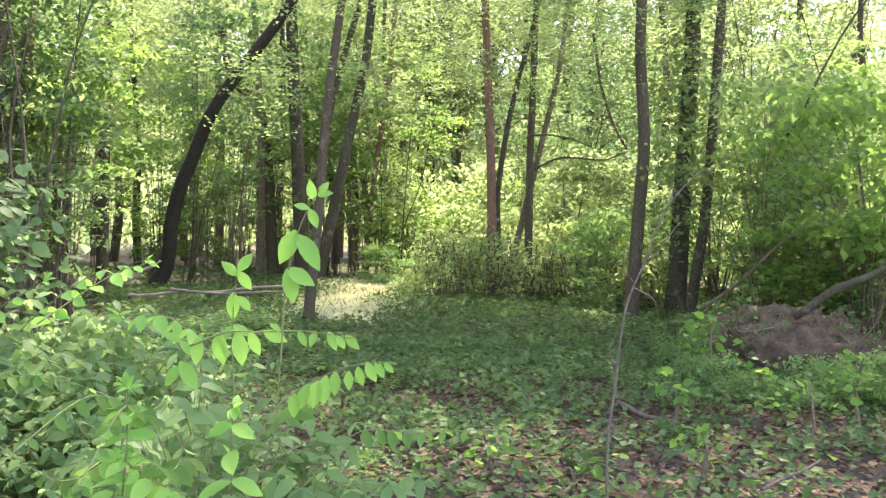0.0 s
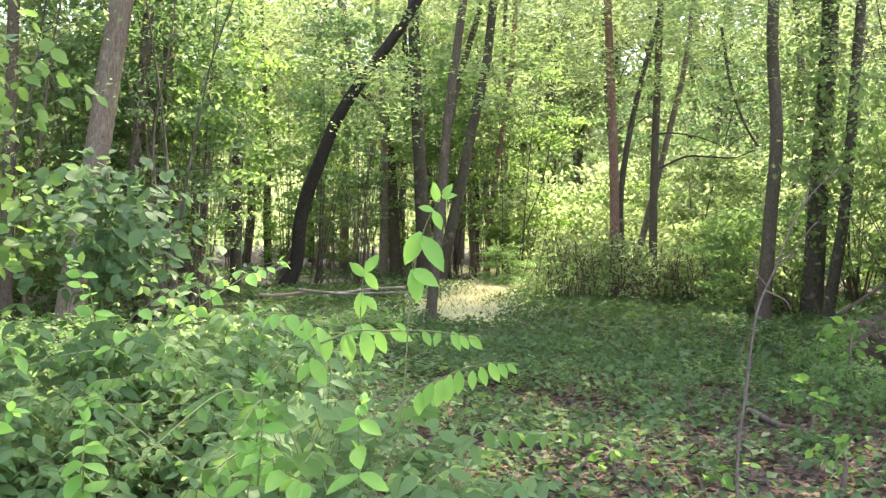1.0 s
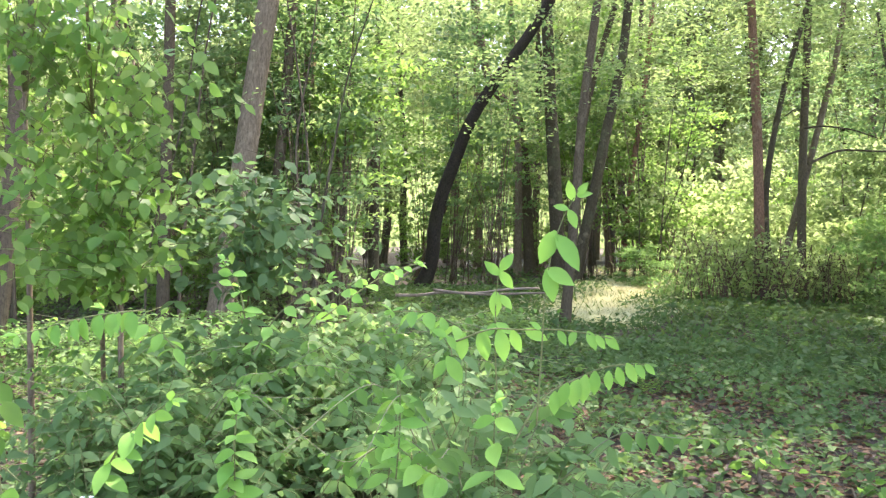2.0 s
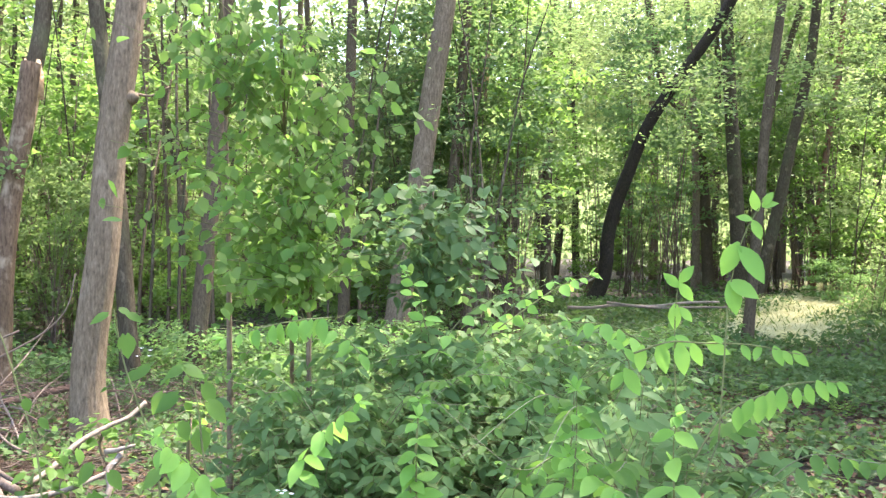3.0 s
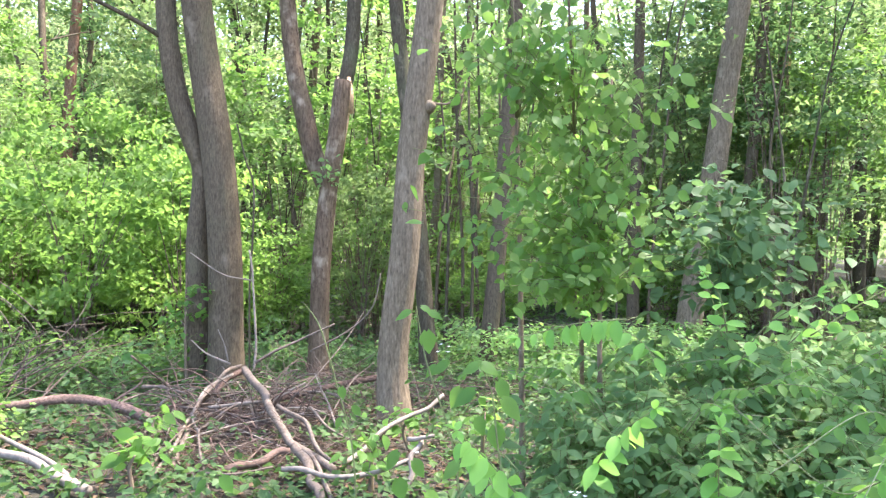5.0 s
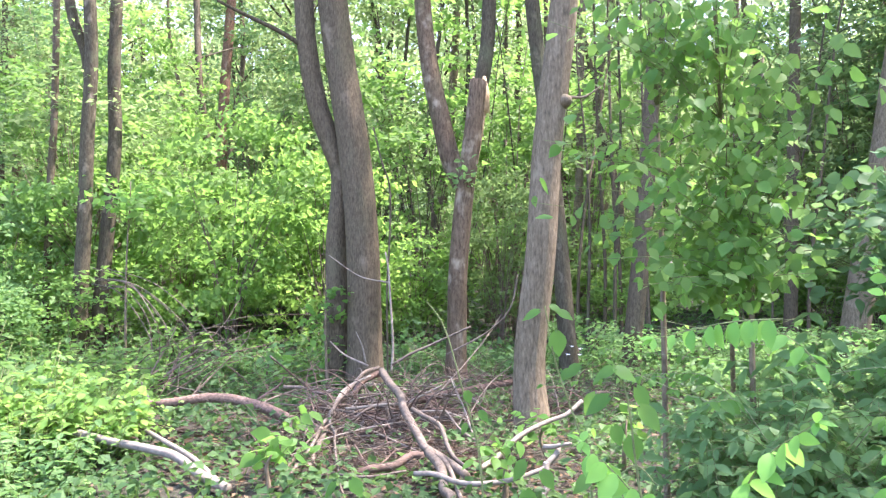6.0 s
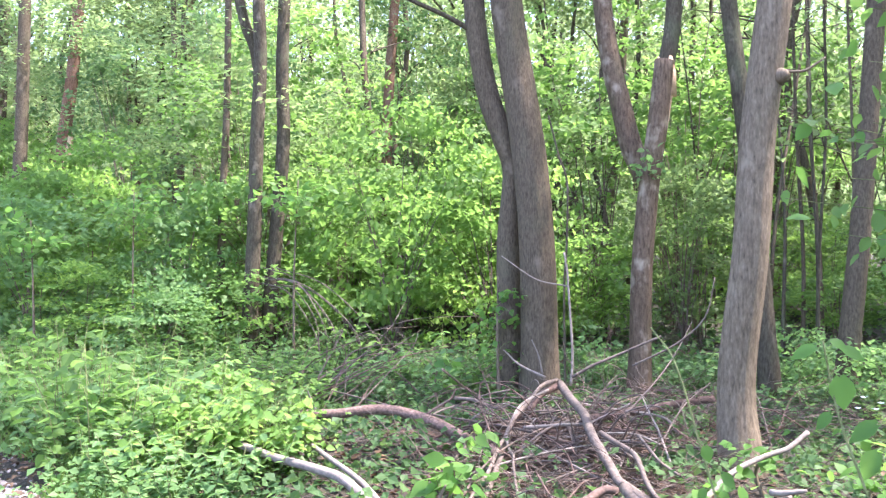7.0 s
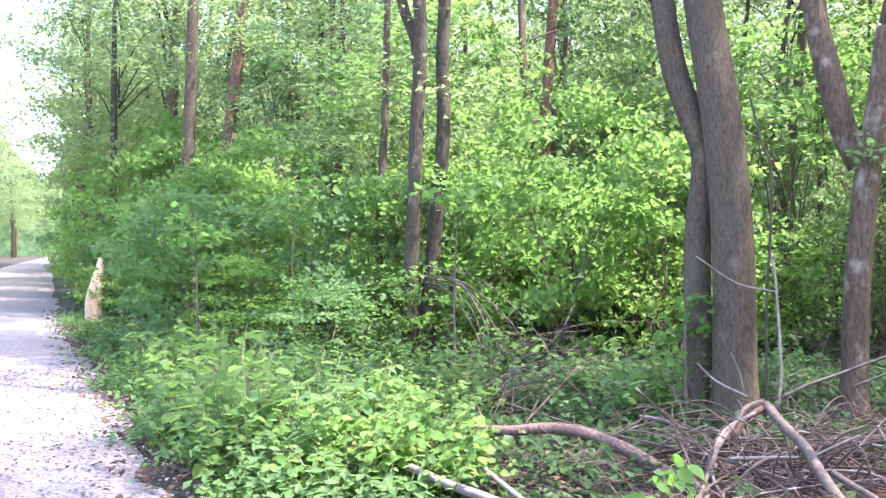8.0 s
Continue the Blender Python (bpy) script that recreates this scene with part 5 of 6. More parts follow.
scatter_twigs(pile2, p2, (p2[0], p2[1], 0.1), 1.2, 30, 0.35, (0.5, 1.1))
p3 = np.array((*(-11.77, 2.62, 1.01)[:2], 0.0))
fan = thing("dead_bough", *p3, "arched grey dead bough with bare twigs", "branch")
for k in range(8):
    e = np.array((-11.17, 2.98, 0.52)) + PR.normal(size=3) * (0.35, 0.35, 0.12)
    s_ = np.array((-11.83, 2.31, 1.27)) + PR.normal(size=3) * 0.08
    stick(fan, p3, [s_, (s_ + e) / 2 + (0, 0, 0.22), e, (e[0], e[1], 0.0)], 0.006, 0.008, DEAD, sides=5, rough=0)

# ---- by the clearing ----
ds_o = np.array((*(0.97, 4.90, 0.11)[:2], 0.0))
dead_sap = thing("dead_sapling", *ds_o, "thin bare dead sapling with a few side twigs", "sapling")
stick(dead_sap, ds_o, [(ds_o[0], ds_o[1], -0.05), (0.97, 4.90, 0.48), (1.01, 4.90, 0.87), (1.06, 4.88, 1.20), (1.15, 4.86, 1.43), (1.27, 4.83, 1.75), (1.44, 4.79, 1.96)], 0.010, 0.004, DEAD, "stem", 8)
for pts in ([(1.15, 4.86, 1.43), (1.24, 4.84, 1.53), (1.33, 4.82, 1.66), (1.37, 4.81, 1.67)], [(1.09, 4.88, 1.30), (1.19, 4.86, 1.25), (1.23, 4.84, 1.19)],
            [(1.12, 4.87, 1.36), (1.18, 4.86, 1.48), (1.30, 4.83, 1.48)], [(1.27, 4.83, 1.74), (1.30, 4.83, 1.85), (1.29, 4.83, 1.91)],
            [(1.00, 4.90, 0.84), (0.97, 4.90, 0.93), (1.03, 4.89, 1.10)], [(0.99, 4.90, 0.71), (1.04, 4.89, 0.94)], [(1.11, 4.87, 1.31), (1.04, 4.89, 1.42), (1.06, 4.88, 1.56)]):
    stick(dead_sap, ds_o, pts, 0.005, 0.002, TWIG, "twig", 5, 0)


def root_mound(x, y, seed):
    """The upturned foot of a fallen tree: lumpy earth with roots round it."""
    r = np.random.default_rng(seed)
    root = thing("root_plate", x, y, float(gz(x, y)), "upturned root plate of a fallen tree, brown earth and roots", "tree stump")
    bm = bmesh.new()
    bmesh.ops.create_icosphere(bm, subdivisions=5, radius=1.0)
    for v in bm.verts:
        n = noise.fractal(v.co * 2.6, 0.7, 2.0, 6) * 0.26 + noise.noise(v.co * 11) * 0.05
        v.co = Vector((v.co.x * 1.05, v.co.y * 0.5, v.co.z * 0.5 + 0.25)) * (1 + n)
    me = bpy.data.meshes.new("earth")
    bm.to_mesh(me)
    bm.free()
    me.polygons.foreach_set("use_smooth", np.ones(len(me.polygons), bool))
    part("earth", me, EARTH, root)
    for k in range(5):
        a = r.uniform(0, 6.28)
        p0 = np.array([math.cos(a) * 0.5, -0.35, 0.4 + math.sin(a) * 0.25])
        p1 = np.array([math.cos(a) * r.uniform(0.9, 1.4), -0.55 + r.normal() * 0.15, 0.45 + math.sin(a) * r.uniform(0.4, 0.8)])
        part("root", tubes("root", [(spline([p0, (p0 + p1) / 2 + r.normal(size=3) * 0.12, p1, p1 + r.normal(size=3) * 0.2], 5), (0.016, 0.004))], 8, 0.05, r), BARK["bark_brown"], root)
    q = r.normal(size=(700, 3)) * (0.75, 0.35, 0.22) + (0, -0.15, 0.62)
    stuff_part("creeper", leaf_cloud("creeper", q[np.abs(q[:, 0]) > 0.25], 0.07, LEAF_FAR_SHAPE, 0.7, r), LEAF_DULL_SHADE, root)
    return root


m_, nt_, p_ = material("bare_earth")
e_ = noisy(nt_, (1, 1, 1), 6.0, 8.0, 0.7)
nt_.links.new(ramp(nt_, e_, [(0.3, (0.045, 0.03, 0.018)), (0.7, (0.17, 0.118, 0.072))]), p_.inputs["Base Color"])
p_.inputs["Roughness"].default_value = 0.95
bumped(nt_, p_, e_, 1.0, 0.06)
EARTH = m_
root_mound(4.42, 10.75, 3)
for label, pts, r0, r1, mat in (
        ("dark fallen branch leaning over the root plate", [(3.10, 10.29, 0.74), (3.57, 10.19, 1.16), (4.25, 10.00, 1.80)], 0.026, 0.01, BARK["bark_dark"]),
        ("dark fallen branch leaning over the root plate", [(4.26, 10.29, 0.70), (4.45, 10.19, 0.86), (4.81, 10.09, 1.11), (5.42, 10.00, 1.44)], 0.05, 0.04, BARK["bark_dark"]),
        ("long thin bare branch arching between the trees", [(4.50, 11.51, 2.89), (4.79, 11.41, 3.30), (4.97, 11.32, 3.81), (5.18, 11.22, 4.28), (5.57, 11.13, 4.89)], 0.02, 0.012, BARK["bark_dark"]),
        ("fallen branch lying on the leaf litter", [(-0.15, 5.15, -0.02), (-0.03, 5.60, -0.01), (0.19, 6.10, 0.03)], 0.028, 0.018, DEAD),
        ("thin fallen branch lying on the leaf litter", [(1.85, 4.86, 0.15), (2.06, 4.99, 0.20), (2.33, 5.20, 0.24)], 0.012, 0.008, DEAD),
        ("thin fallen branch lying on the leaf litter", [(1.83, 5.18, 0.17), (1.84, 4.97, 0.14), (1.82, 4.76, 0.09)], 0.011, 0.007, DEAD),
        ("thin fallen branch lying on the leaf litter", [(1.66, 7.93, 0.06), (1.79, 7.49, 0.04), (1.93, 7.25, 0.04)], 0.03, 0.02, DEAD),
        ("pale fallen trunk lying across the clearing", [(-6.08, 16.41, 0.43), (-5.34, 16.66, 0.45), (-4.31, 16.96, 0.52), (-3.23, 17.20, 0.60)], 0.035, 0.025, PALE),
        ("thin pale branch lying by the fallen trunk", [(-5.19, 16.19, 0.57), (-4.19, 16.47, 0.48), (-2.92, 16.74, 0.53)], 0.03, 0.02, PALE),
        ("bare pale branch sticking up by the leaning tree", [(-6.35, 16.84, 0.60), (-6.01, 16.96, 0.88), (-5.66, 17.09, 1.09)], 0.035, 0.02, PALE),
        ("long thin bare branch reaching from the trees", [(2.10, 19.89, 3.26), (2.81, 19.80, 3.55), (3.58, 19.68, 3.46), (4.14, 19.57, 3.65)], 0.03, 0.012, BARK["bark_dark"]),
        ("long thin bare branch reaching from the trees", [(2.02, 19.90, 4.05), (2.67, 19.82, 4.05), (3.45, 19.70, 3.76)], 0.025, 0.012, BARK["bark_dark"]),
        ("thin curved bare vine hanging between the trees", [(3.07, 17.73, 5.91), (3.26, 17.70, 4.62), (3.55, 17.64, 3.91), (3.78, 17.60, 3.50)], 0.03, 0.02, BARK["bark_dark"])):
    c0 = np.array(pts[0])
    o_ = np.array((c0[0], c0[1], float(gz(c0[0], c0[1]))))
    b_ = thing("branch", *o_, label, "branch")
    stick(b_, o_, pts, r0, r1, mat, "limb", 9)

# second stem of the thick tree, its side branch, and the snag's arm and split top
mo = main_tree.matrix_world.translation
second = [(-8.61, 4.16, 0.86), (-8.61, 4.16, 1.63), (-8.54, 4.19, 2.34), (-8.54, 4.07, 2.70), (-8.60, 3.94, 3.11), (-8.64, 3.85, 3.64), (-8.66, 3.81, 4.17), (-8.67, 3.79, 5.35)]
second = [(second[0][0], second[0][1], -0.1)] + second
part("second_stem", tubes("second_stem", [(spline(second, 8) - np.array(mo), (0.14, 0.118, 0.112, 0.108, 0.104, 0.1, 0.095))], 30, 0.03), BARK["bark_grey"], main_tree)
part("side_branch", tubes("side_branch", [(spline([(-8.66, 3.80, 3.76), (-8.67, 3.52, 3.89), (-8.71, 3.14, 4.03), (-8.70, 2.87, 4.12)], 6) - np.array(mo), (0.03, 0.015))], 8), BARK["bark_dark"], main_tree)
so = snagR_tree.matrix_world.translation
part("arm", tubes("arm", [(spline([(-8.49, 5.74, 2.33), (-8.57, 5.62, 2.65), (-8.67, 5.56, 3.11), (-8.78, 5.48, 3.71), (-8.87, 5.44, 4.44), (-8.93, 5.43, 5.24)], 8) - np.array(so), (0.12, 0.11, 0.1, 0.09))], 24, 0.04), BARK["bark_patchy"], snagR_tree)
part("upper_stem", tubes("upper_stem", [(spline([(-8.49, 6.00, 3.50), (-8.48, 6.10, 4.03), (-8.50, 6.16, 4.82), (-8.51, 6.22, 5.76)], 8) - np.array(so), (0.09, 0.08))], 20, 0.04), BARK["bark_dark"], snagR_tree)
for k in range(4):
    tp = np.array((-8.28, 5.85, 3.52)) - np.array(so)
    a = k * 1.6
    q = tp + (math.cos(a) * 0.09, math.sin(a) * 0.09, 0)
    part("splinter", tubes("splinter", [(np.array([q + (0, 0, -0.35), q + (0, 0, -0.1), q + (PR.normal() * 0.01, PR.normal() * 0.01, 0.02 + PR.uniform(0, 0.06))]), (0.045, 0.04, 0.01))], 6), SPLIT, snagR_tree)
part("split_face", tubes("split_face", [(spline([(-8.30, 5.74, 2.25), (-8.28, 5.78, 2.69), (-8.26, 5.85, 3.20), (-8.27, 5.88, 3.55)], 6) - np.array(so), (0.02, 0.05, 0.06, 0.04))], 10, 0.1), SPLIT, snagR_tree)
# knot and stub on the straight trunk
no = near_tree.matrix_world.translation
part("knot", tubes("knot", [(spline([(-5.47, 4.65, 2.73), (-5.35, 4.63, 2.74), (-5.30, 4.62, 2.75)], 4) - np.array(no), (0.07, 0.05, 0.02))], 12, 0.12), BARK["bark_brown"], near_tree)
part("twig_stub", tubes("twig_stub", [(spline([(-5.39, 4.66, 2.78), (-5.29, 4.76, 2.77), (-5.20, 4.86, 2.85)], 5) - np.array(no), (0.014, 0.006))], 7), BARK["bark_brown"], near_tree)
# leaves on the snag's fork, a thin vine beside the thick tree, a forked top and a bared patch
r_ = np.random.default_rng(44)
p_ = np.array((-8.00, 5.40, 2.37)) - np.array(so) + r_.normal(size=(46, 3)) * (0.1, 0.1, 0.09)
stuff_part("ivy", leaf_cloud("ivy", p_, 0.08, LEAF_MID_SHAPE, rng=r_), LEAF_HERB, snagR_tree)
vn = thing("vine", *(-7.91, 4.40, 0.55)[:2], 0.0, "thin dark bare vine hanging beside the thick tree", "vine")
vo = vn.matrix_world.translation
part("stem", tubes("stem", [(spline([(-7.98, 4.28, 2.84), (-7.94, 4.36, 2.47), (-7.90, 4.43, 2.19), (-7.90, 4.42, 1.62), (-7.92, 4.40, 1.12), (vo[0], vo[1], 0.0)], 7) - np.array(vo), (0.01, 0.012))], 6), BARK["bark_dark"], vn)
to = twinA_tree.matrix_world.translation
part("forked_stem", tubes("forked_stem", [(spline([(-13.42, 2.50, 4.02), (-13.43, 2.44, 4.51), (-13.46, 2.29, 4.92), (-13.47, 2.18, 5.49)], 6) - np.array(to), (0.09, 0.07))], 12, 0.03), BARK["bark_dark"], twinA_tree)
bo = stub_tree.matrix_world.translation
part("bared_wood", tubes("bared_wood", [(spline([(-7.40, 15.15, 4.84), (-7.34, 15.16, 5.39), (-7.30, 15.20, 6.12)], 6) - np.array(bo), (0.05, 0.11, 0.06))], 10, 0.15), SPLIT, stub_tree)
lo = stubL_tree.matrix_world.translation
part("bared_wood", tubes("bared_wood", [(spline([(-21.09, -0.37, 2.90), (-21.07, -0.32, 3.53), (-21.09, -0.27, 4.10)], 6) - np.array(lo), (0.04, 0.1, 0.05))], 10, 0.15), SPLIT, stubL_tree)
iv = np.array((4.73, 16.64, 3.57))
p_ = iv + r_.normal(size=(1500, 3)) * (0.32, 0.3, 1.5) + (0, 0, 0.4)
stuff_part("ivy", leaf_cloud("ivy", p_[p_[:, 2] > 0.9] - np.array(rB_tree.matrix_world.translation), 0.11, LEAF_FAR_SHAPE, 0.3, r_), LEAF_CANOPY, rB_tree)
# twiggy mounds at the feet of the trees behind the clearing, and a fan of dry stems on the verge
def bramble_mound(x, y, wide, high, seed):
    r = np.random.default_rng(seed)
    g = float(gz(x, y))
    root = thing("bramble_mound", x, y, g, "mound of arching brown bramble canes with sparse leaves", "bramble", "bramble mounds behind the clearing")
    tips = []
    for k in range(30):
        a, b = r.uniform(0, 6.283), r.uniform(0, 6.283)
        q, h = wide * math.sqrt(r.uniform(0.05, 1)), high * r.uniform(0.5, 1.15)
        p0 = np.array([math.cos(a) * q * 0.5, math.sin(a) * q * 0.5, -0.1])
        p2 = np.array([math.cos(b) * q, math.sin(b) * q, r.uniform(0.0, 0.5) * high])
        mid = (p0 + p2) / 2 + (r.normal() * 0.15, r.normal() * 0.15, h)
        line = spline([p0, p0 * 0.6 + mid * 0.4 + (0, 0, h * 0.35), mid, p2], 4)
        part("cane", tubes("cane", [(line, (0.012, 0.005))], 4, 0, r), DEAD_RED, root)
        tips += [line[j] for j in r.integers(4, len(line), 5)]
    p = (np.array(tips)[:, None] + r.normal(size=(len(tips), 8, 3)) * 0.15).reshape(-1, 3)
    p[:, 2] = np.maximum(p[:, 2], 0.03)
    stuff_part("foliage", leaf_cloud("foliage", p, 0.1, LEAF_TINY_SHAPE, rng=r, per=6), LEAF_PAINTED_SUN, root)


for x, y, wide, high, seed in ((0.15, 19.3, 1.3, 1.25, 401), (1.35, 19.2, 1.0, 1.3, 402), (2.5, 19.5, 1.1, 1.1, 403), (4.0, 17.0, 0.8, 0.9, 404)):
    bramble_mound(x, y, wide, high, seed)
fan_o = np.array((-7.42, 0.26, 0.0))
dry_fan = thing("dry_stems", *fan_o, "fan of dry grey grass stems lying on the verge", "dry stems")
for k in range(16):
    a = PR.uniform(0.2, 2.4)
    q = PR.uniform(0.25, 0.55)
    tip = fan_o + (math.cos(a) * q, math.sin(a) * q, PR.uniform(0.05, 0.3))
    stick(dry_fan, fan_o, [fan_o + PR.normal(size=3) * (0.05, 0.05, 0.005), (fan_o + tip) / 2 + (0, 0, 0.08), tip], 0.005, 0.002, PALE, "stem", 4, 0)
# broken pale stump by the lane
st_o = (*(-19.79, -3.01, 0.34)[:2], 0.0)
stump = thing("broken_stump", *st_o, "pale splintered stump of a broken tree beside the lane", "tree stump")
part("trunk", tubes("trunk", [(spline([(0, 0, -0.1), (0.02, 0, 0.5), np.array((-19.81, -2.94, 0.85)) - st_o, np.array((-19.82, -2.86, 1.33)) - st_o], 6), (0.17, 0.15, 0.13, 0.06))], 14, 0.09), SPLIT, stump)

for foot, h_, n_, sz, wide in (((2.87, 9.10), 0.75, 60, 0.1, 0.42), ((2.73, 6.40), 0.6, 46, 0.075, 0.45), ((3.56, 7.22), 0.62, 40, 0.075, 0.4), ((1.94, 7.12), 0.35, 26, 0.085, 0.28),
                              ((3.10, 8.18), 0.4, 30, 0.08, 0.3), ((0.37, 5.52), 0.14, 22, 0.07, 0.35), ((0.78, 5.29), 0.15, 26, 0.075, 0.38), ((1.64, 5.33), 0.3, 24, 0.06, 0.2),
                              ((-5.71, 2.34), 0.3, 26, 0.1, 0.35), ((-5.30, 2.10), 0.25, 18, 0.12, 0.3), ((-4.35, 3.25), 0.28, 28, 0.08, 0.36), ((-4.95, 4.1), 0.35, 28, 0.075, 0.35), ((-4.3, 4.2), 0.4, 34, 0.08, 0.4), ((-6.10, 2.58), 0.3, 16, 0.11, 0.3), ((-8.94, 3.51), 0.45, 16, 0.13, 0.35)):
    leafy_sapling("seedling", "small woodland seedling with fresh green leaves", foot, (foot[0] + 0.03, foot[1], h_), n_, sz, LEAF_HEART, int(foot[0] * 100) % 97 + 200,
                  (foot[0], foot[1], h_ * 0.72), (wide, wide, h_ * 0.3), 0.25, category="seedling")
leafy_sapling("seedling", "waist-high leafy seedling growing against the forked tree", (-8.42, 3.95), (-8.42, 3.95, 1.3), 120, 0.075, LEAF_HEART, 77, (-8.42, 3.95, 0.72), (0.34, 0.34, 0.58), 0.3, category="seedling")
for foot, top_, cen, n_, sz, sp in (((-12.57, -0.46, 1.00)[:2], (-12.57, -0.49, 1.98), (-12.37, -0.44, 1.73), 80, 0.105, (0.7, 0.7, 0.28)), ((-11.57, 2.58, 1.16)[:2], (-11.56, 2.65, 2.47), (-11.27, 2.55, 2.27), 120, 0.1, (0.95, 0.9, 0.3)),
                                    ((-13.09, 0.73, 0.95)[:2], (-13.09, 0.74, 2.38), (-13.09, 0.74, 2.23), 100, 0.1, (0.8, 0.8, 0.35))):
    leafy_sapling("broad_leaved_sapling", "young tree with level sprays of broad light-green leaves", foot, top_, n_, sz, LEAF_HEART, int(sz * 1000) + n_, cen, sp, 0.35, 40)
for base_, rad_, hh, seed in (((-6.87, 1.36), 0.55, 0.5, 91), ((-7.15, 0.95), 0.5, 0.45, 92), ((-8.52, 1.27), 0.45, 0.55, 93)):
    arching_shrub("young_shrub", "fresh yellow-green young shrub at the edge of the lane", base_, rad_, hh, 34, 6, 0.08, LEAF_FRESH_SUN, HEART_LOW, seed, 0.3)

# ---- thickets by the lane and round the clearing ----
bush_a = understory(81, 2.2, 1.2, 60, 52, 0.088, LEAF_HERB, "bush", "dense leafy bush at the edge of the lane", 8, "thicket by the lane", 0.05)
bush_b = understory(82, 2.9, 1.3, 66, 52, 0.09, LEAF_SHRUB, "bush", "tall dense light-green bush in the thicket", 8, "thicket by the lane", 0.1)
# brighter leaf colour stands in for sun on the thicket
bush_f = understory(90, 2.3, 1.2, 60, 52, 0.085, LEAF_FRESH_SUN, "bush", "fresh light-green bush, its leaves painted brighter for sunlight", 8, "thicket by the lane", 0.05)
bush_d = understory(87, 3.4, 1.2, 40, 44, 0.08, LEAF_CANOPY, "bush", "airy tall bush in the shade of the wood", 8, "thicket by the lane", 0.4)
bush_e = understory(88, 2.4, 1.4, 52, 66, 0.09, LEAF_SHRUB, "bush", "spreading bush with level layers of broad leaves", 9, "thicket by the lane", 0.7)
# shade at the clearing's edge is painted in with the dark leaf
bush_g = understory(93, 3.0, 1.3, 62, 60, 0.075, LEAF_DULL_SHADE, "bush", "dull green bush crowding the edge of the clearing, darkened for shade", 9, "thicket by the lane", 0.1)
bush_c = understory(83, 1.1, 1.0, 48, 34, 0.075, LEAF_HERB, "bush", "low dense leafy bush in the undergrowth", 6, "low bushes of the undergrowth", 0.02)
def herb(seed, mat, height, stems_n, size):
    """A clump of upright leafy stems, as nettles and balsam grow."""
    r = np.random.default_rng(seed)
    root = thing("herb_clump", 0, 0, -50, "knee-high clump of upright green woodland herbs", "herb", "woodland herb clumps")
    fr, st = [], []
    for k in range(stems_n):
        a, q = r.uniform(0, 6.283), math.sqrt(r.uniform(0, 1)) * 0.34
        h = height * r.uniform(0.45, 1.1)
        p0 = np.array([math.cos(a) * q, math.sin(a) * q, -0.02])
        p1 = p0 + (math.cos(a) * 0.2 * r.uniform(0, 1.5), math.sin(a) * 0.2 * r.uniform(0, 1.5), h)
        line = spline([p0, (p0 + p1) / 2 + r.normal(size=3) * 0.02, p1], 4)
        if k % 2:
            st.append((line[::4], (0.004, 0.002)))
        for j in range(7):
            p = line[min(int((0.3 + 0.7 * j / 6) * (len(line) - 1)), len(line) - 1)]
            t = r.uniform(0, 6.283)
            fr.append((p, (math.cos(t), math.sin(t), r.uniform(-0.5, 0.25)), (r.normal() * 0.35, r.normal() * 0.35 - 0.25, 1.0), size * r.uniform(0.7, 1.3)))
    stuff_part("foliage", joined_leaves("foliage", fr, LEAF_MID_SHAPE, False), mat, root)
    stuff_part("branchwork", tubes("branchwork", st, 3, 0, r), STEM, root)
    return root


herb_models = [herb(84, LEAF_HERB, 0.55, 24, 0.075), herb(85, LEAF_HERB, 0.42, 26, 0.066), herb(86, LEAF_SHRUB, 0.62, 20, 0.085), herb(89, LEAF_HERB, 0.34, 26, 0.06)]


def settle(model, x, y, s, sz=1.0):
    ob = copy_thing(model, pose(x, y, float(gz(x, y)) - 0.02, R.uniform(-4, 4), R.uniform(-4, 4), R.uniform(0, 360)))
    ob.scale = (s, s, s * sz)


def thicket(spots, models, lo, hi):
    for x, y in spots:
        settle(R.choice(models), x + R.uniform(-0.4, 0.4), y + R.uniform(-0.4, 0.4), R.uniform(lo, hi), R.choice((0.5, 0.7, 0.9, 1.1, 1.35)))


# along the lane, then behind the thick tree, then round the clearing
for model, x, y, s_, tall in ((bush_a, -14.6, -0.6, 1.1, 1.05), (bush_f, -13.6, 0.1, 0.75, 0.9), (bush_b, -16.5, -0.9, 1.05, 1.0), (bush_f, -15.6, -0.7, 0.7, 0.9), (bush_b, -20.6, -1.2, 1.2, 1.2), (bush_f, -18.4, -1.0, 0.8, 1.0),
                             (bush_a, -14.2, 1.4, 1.05, 1.15), (bush_e, -14.4, 2.9, 1.1, 1.15), (bush_a, -12.6, 1.0, 0.7, 0.8), (bush_b, -15.6, 4.4, 1.05, 1.0), (bush_b, -15.3, 5.5, 1.0, 1.1), (bush_e, -14.5, 6.4, 1.05, 1.2),
                             (bush_b, -17.4, 0.2, 1.1, 1.2), (bush_f, -19.4, -0.2, 1.2, 1.3), (bush_b, -22.4, -2.2, 1.3, 1.3), (bush_f, -24.5, -3.4, 1.2, 1.3), (bush_f, -28.0, -4.2, 1.2, 1.2), (bush_a, -31.5, -5.0, 1.2, 1.2), (bush_f, -36.0, -6.2, 1.3, 1.2)):
    settle(model, x, y, s_, tall)
thicket([(-12.6, 4.3), (-16.0, 1.9), (-16.8, 4.6), (-18.6, 2.6), (-20.5, 5.0)], (bush_e, bush_d, bush_a, bush_b), 0.6, 1.1)
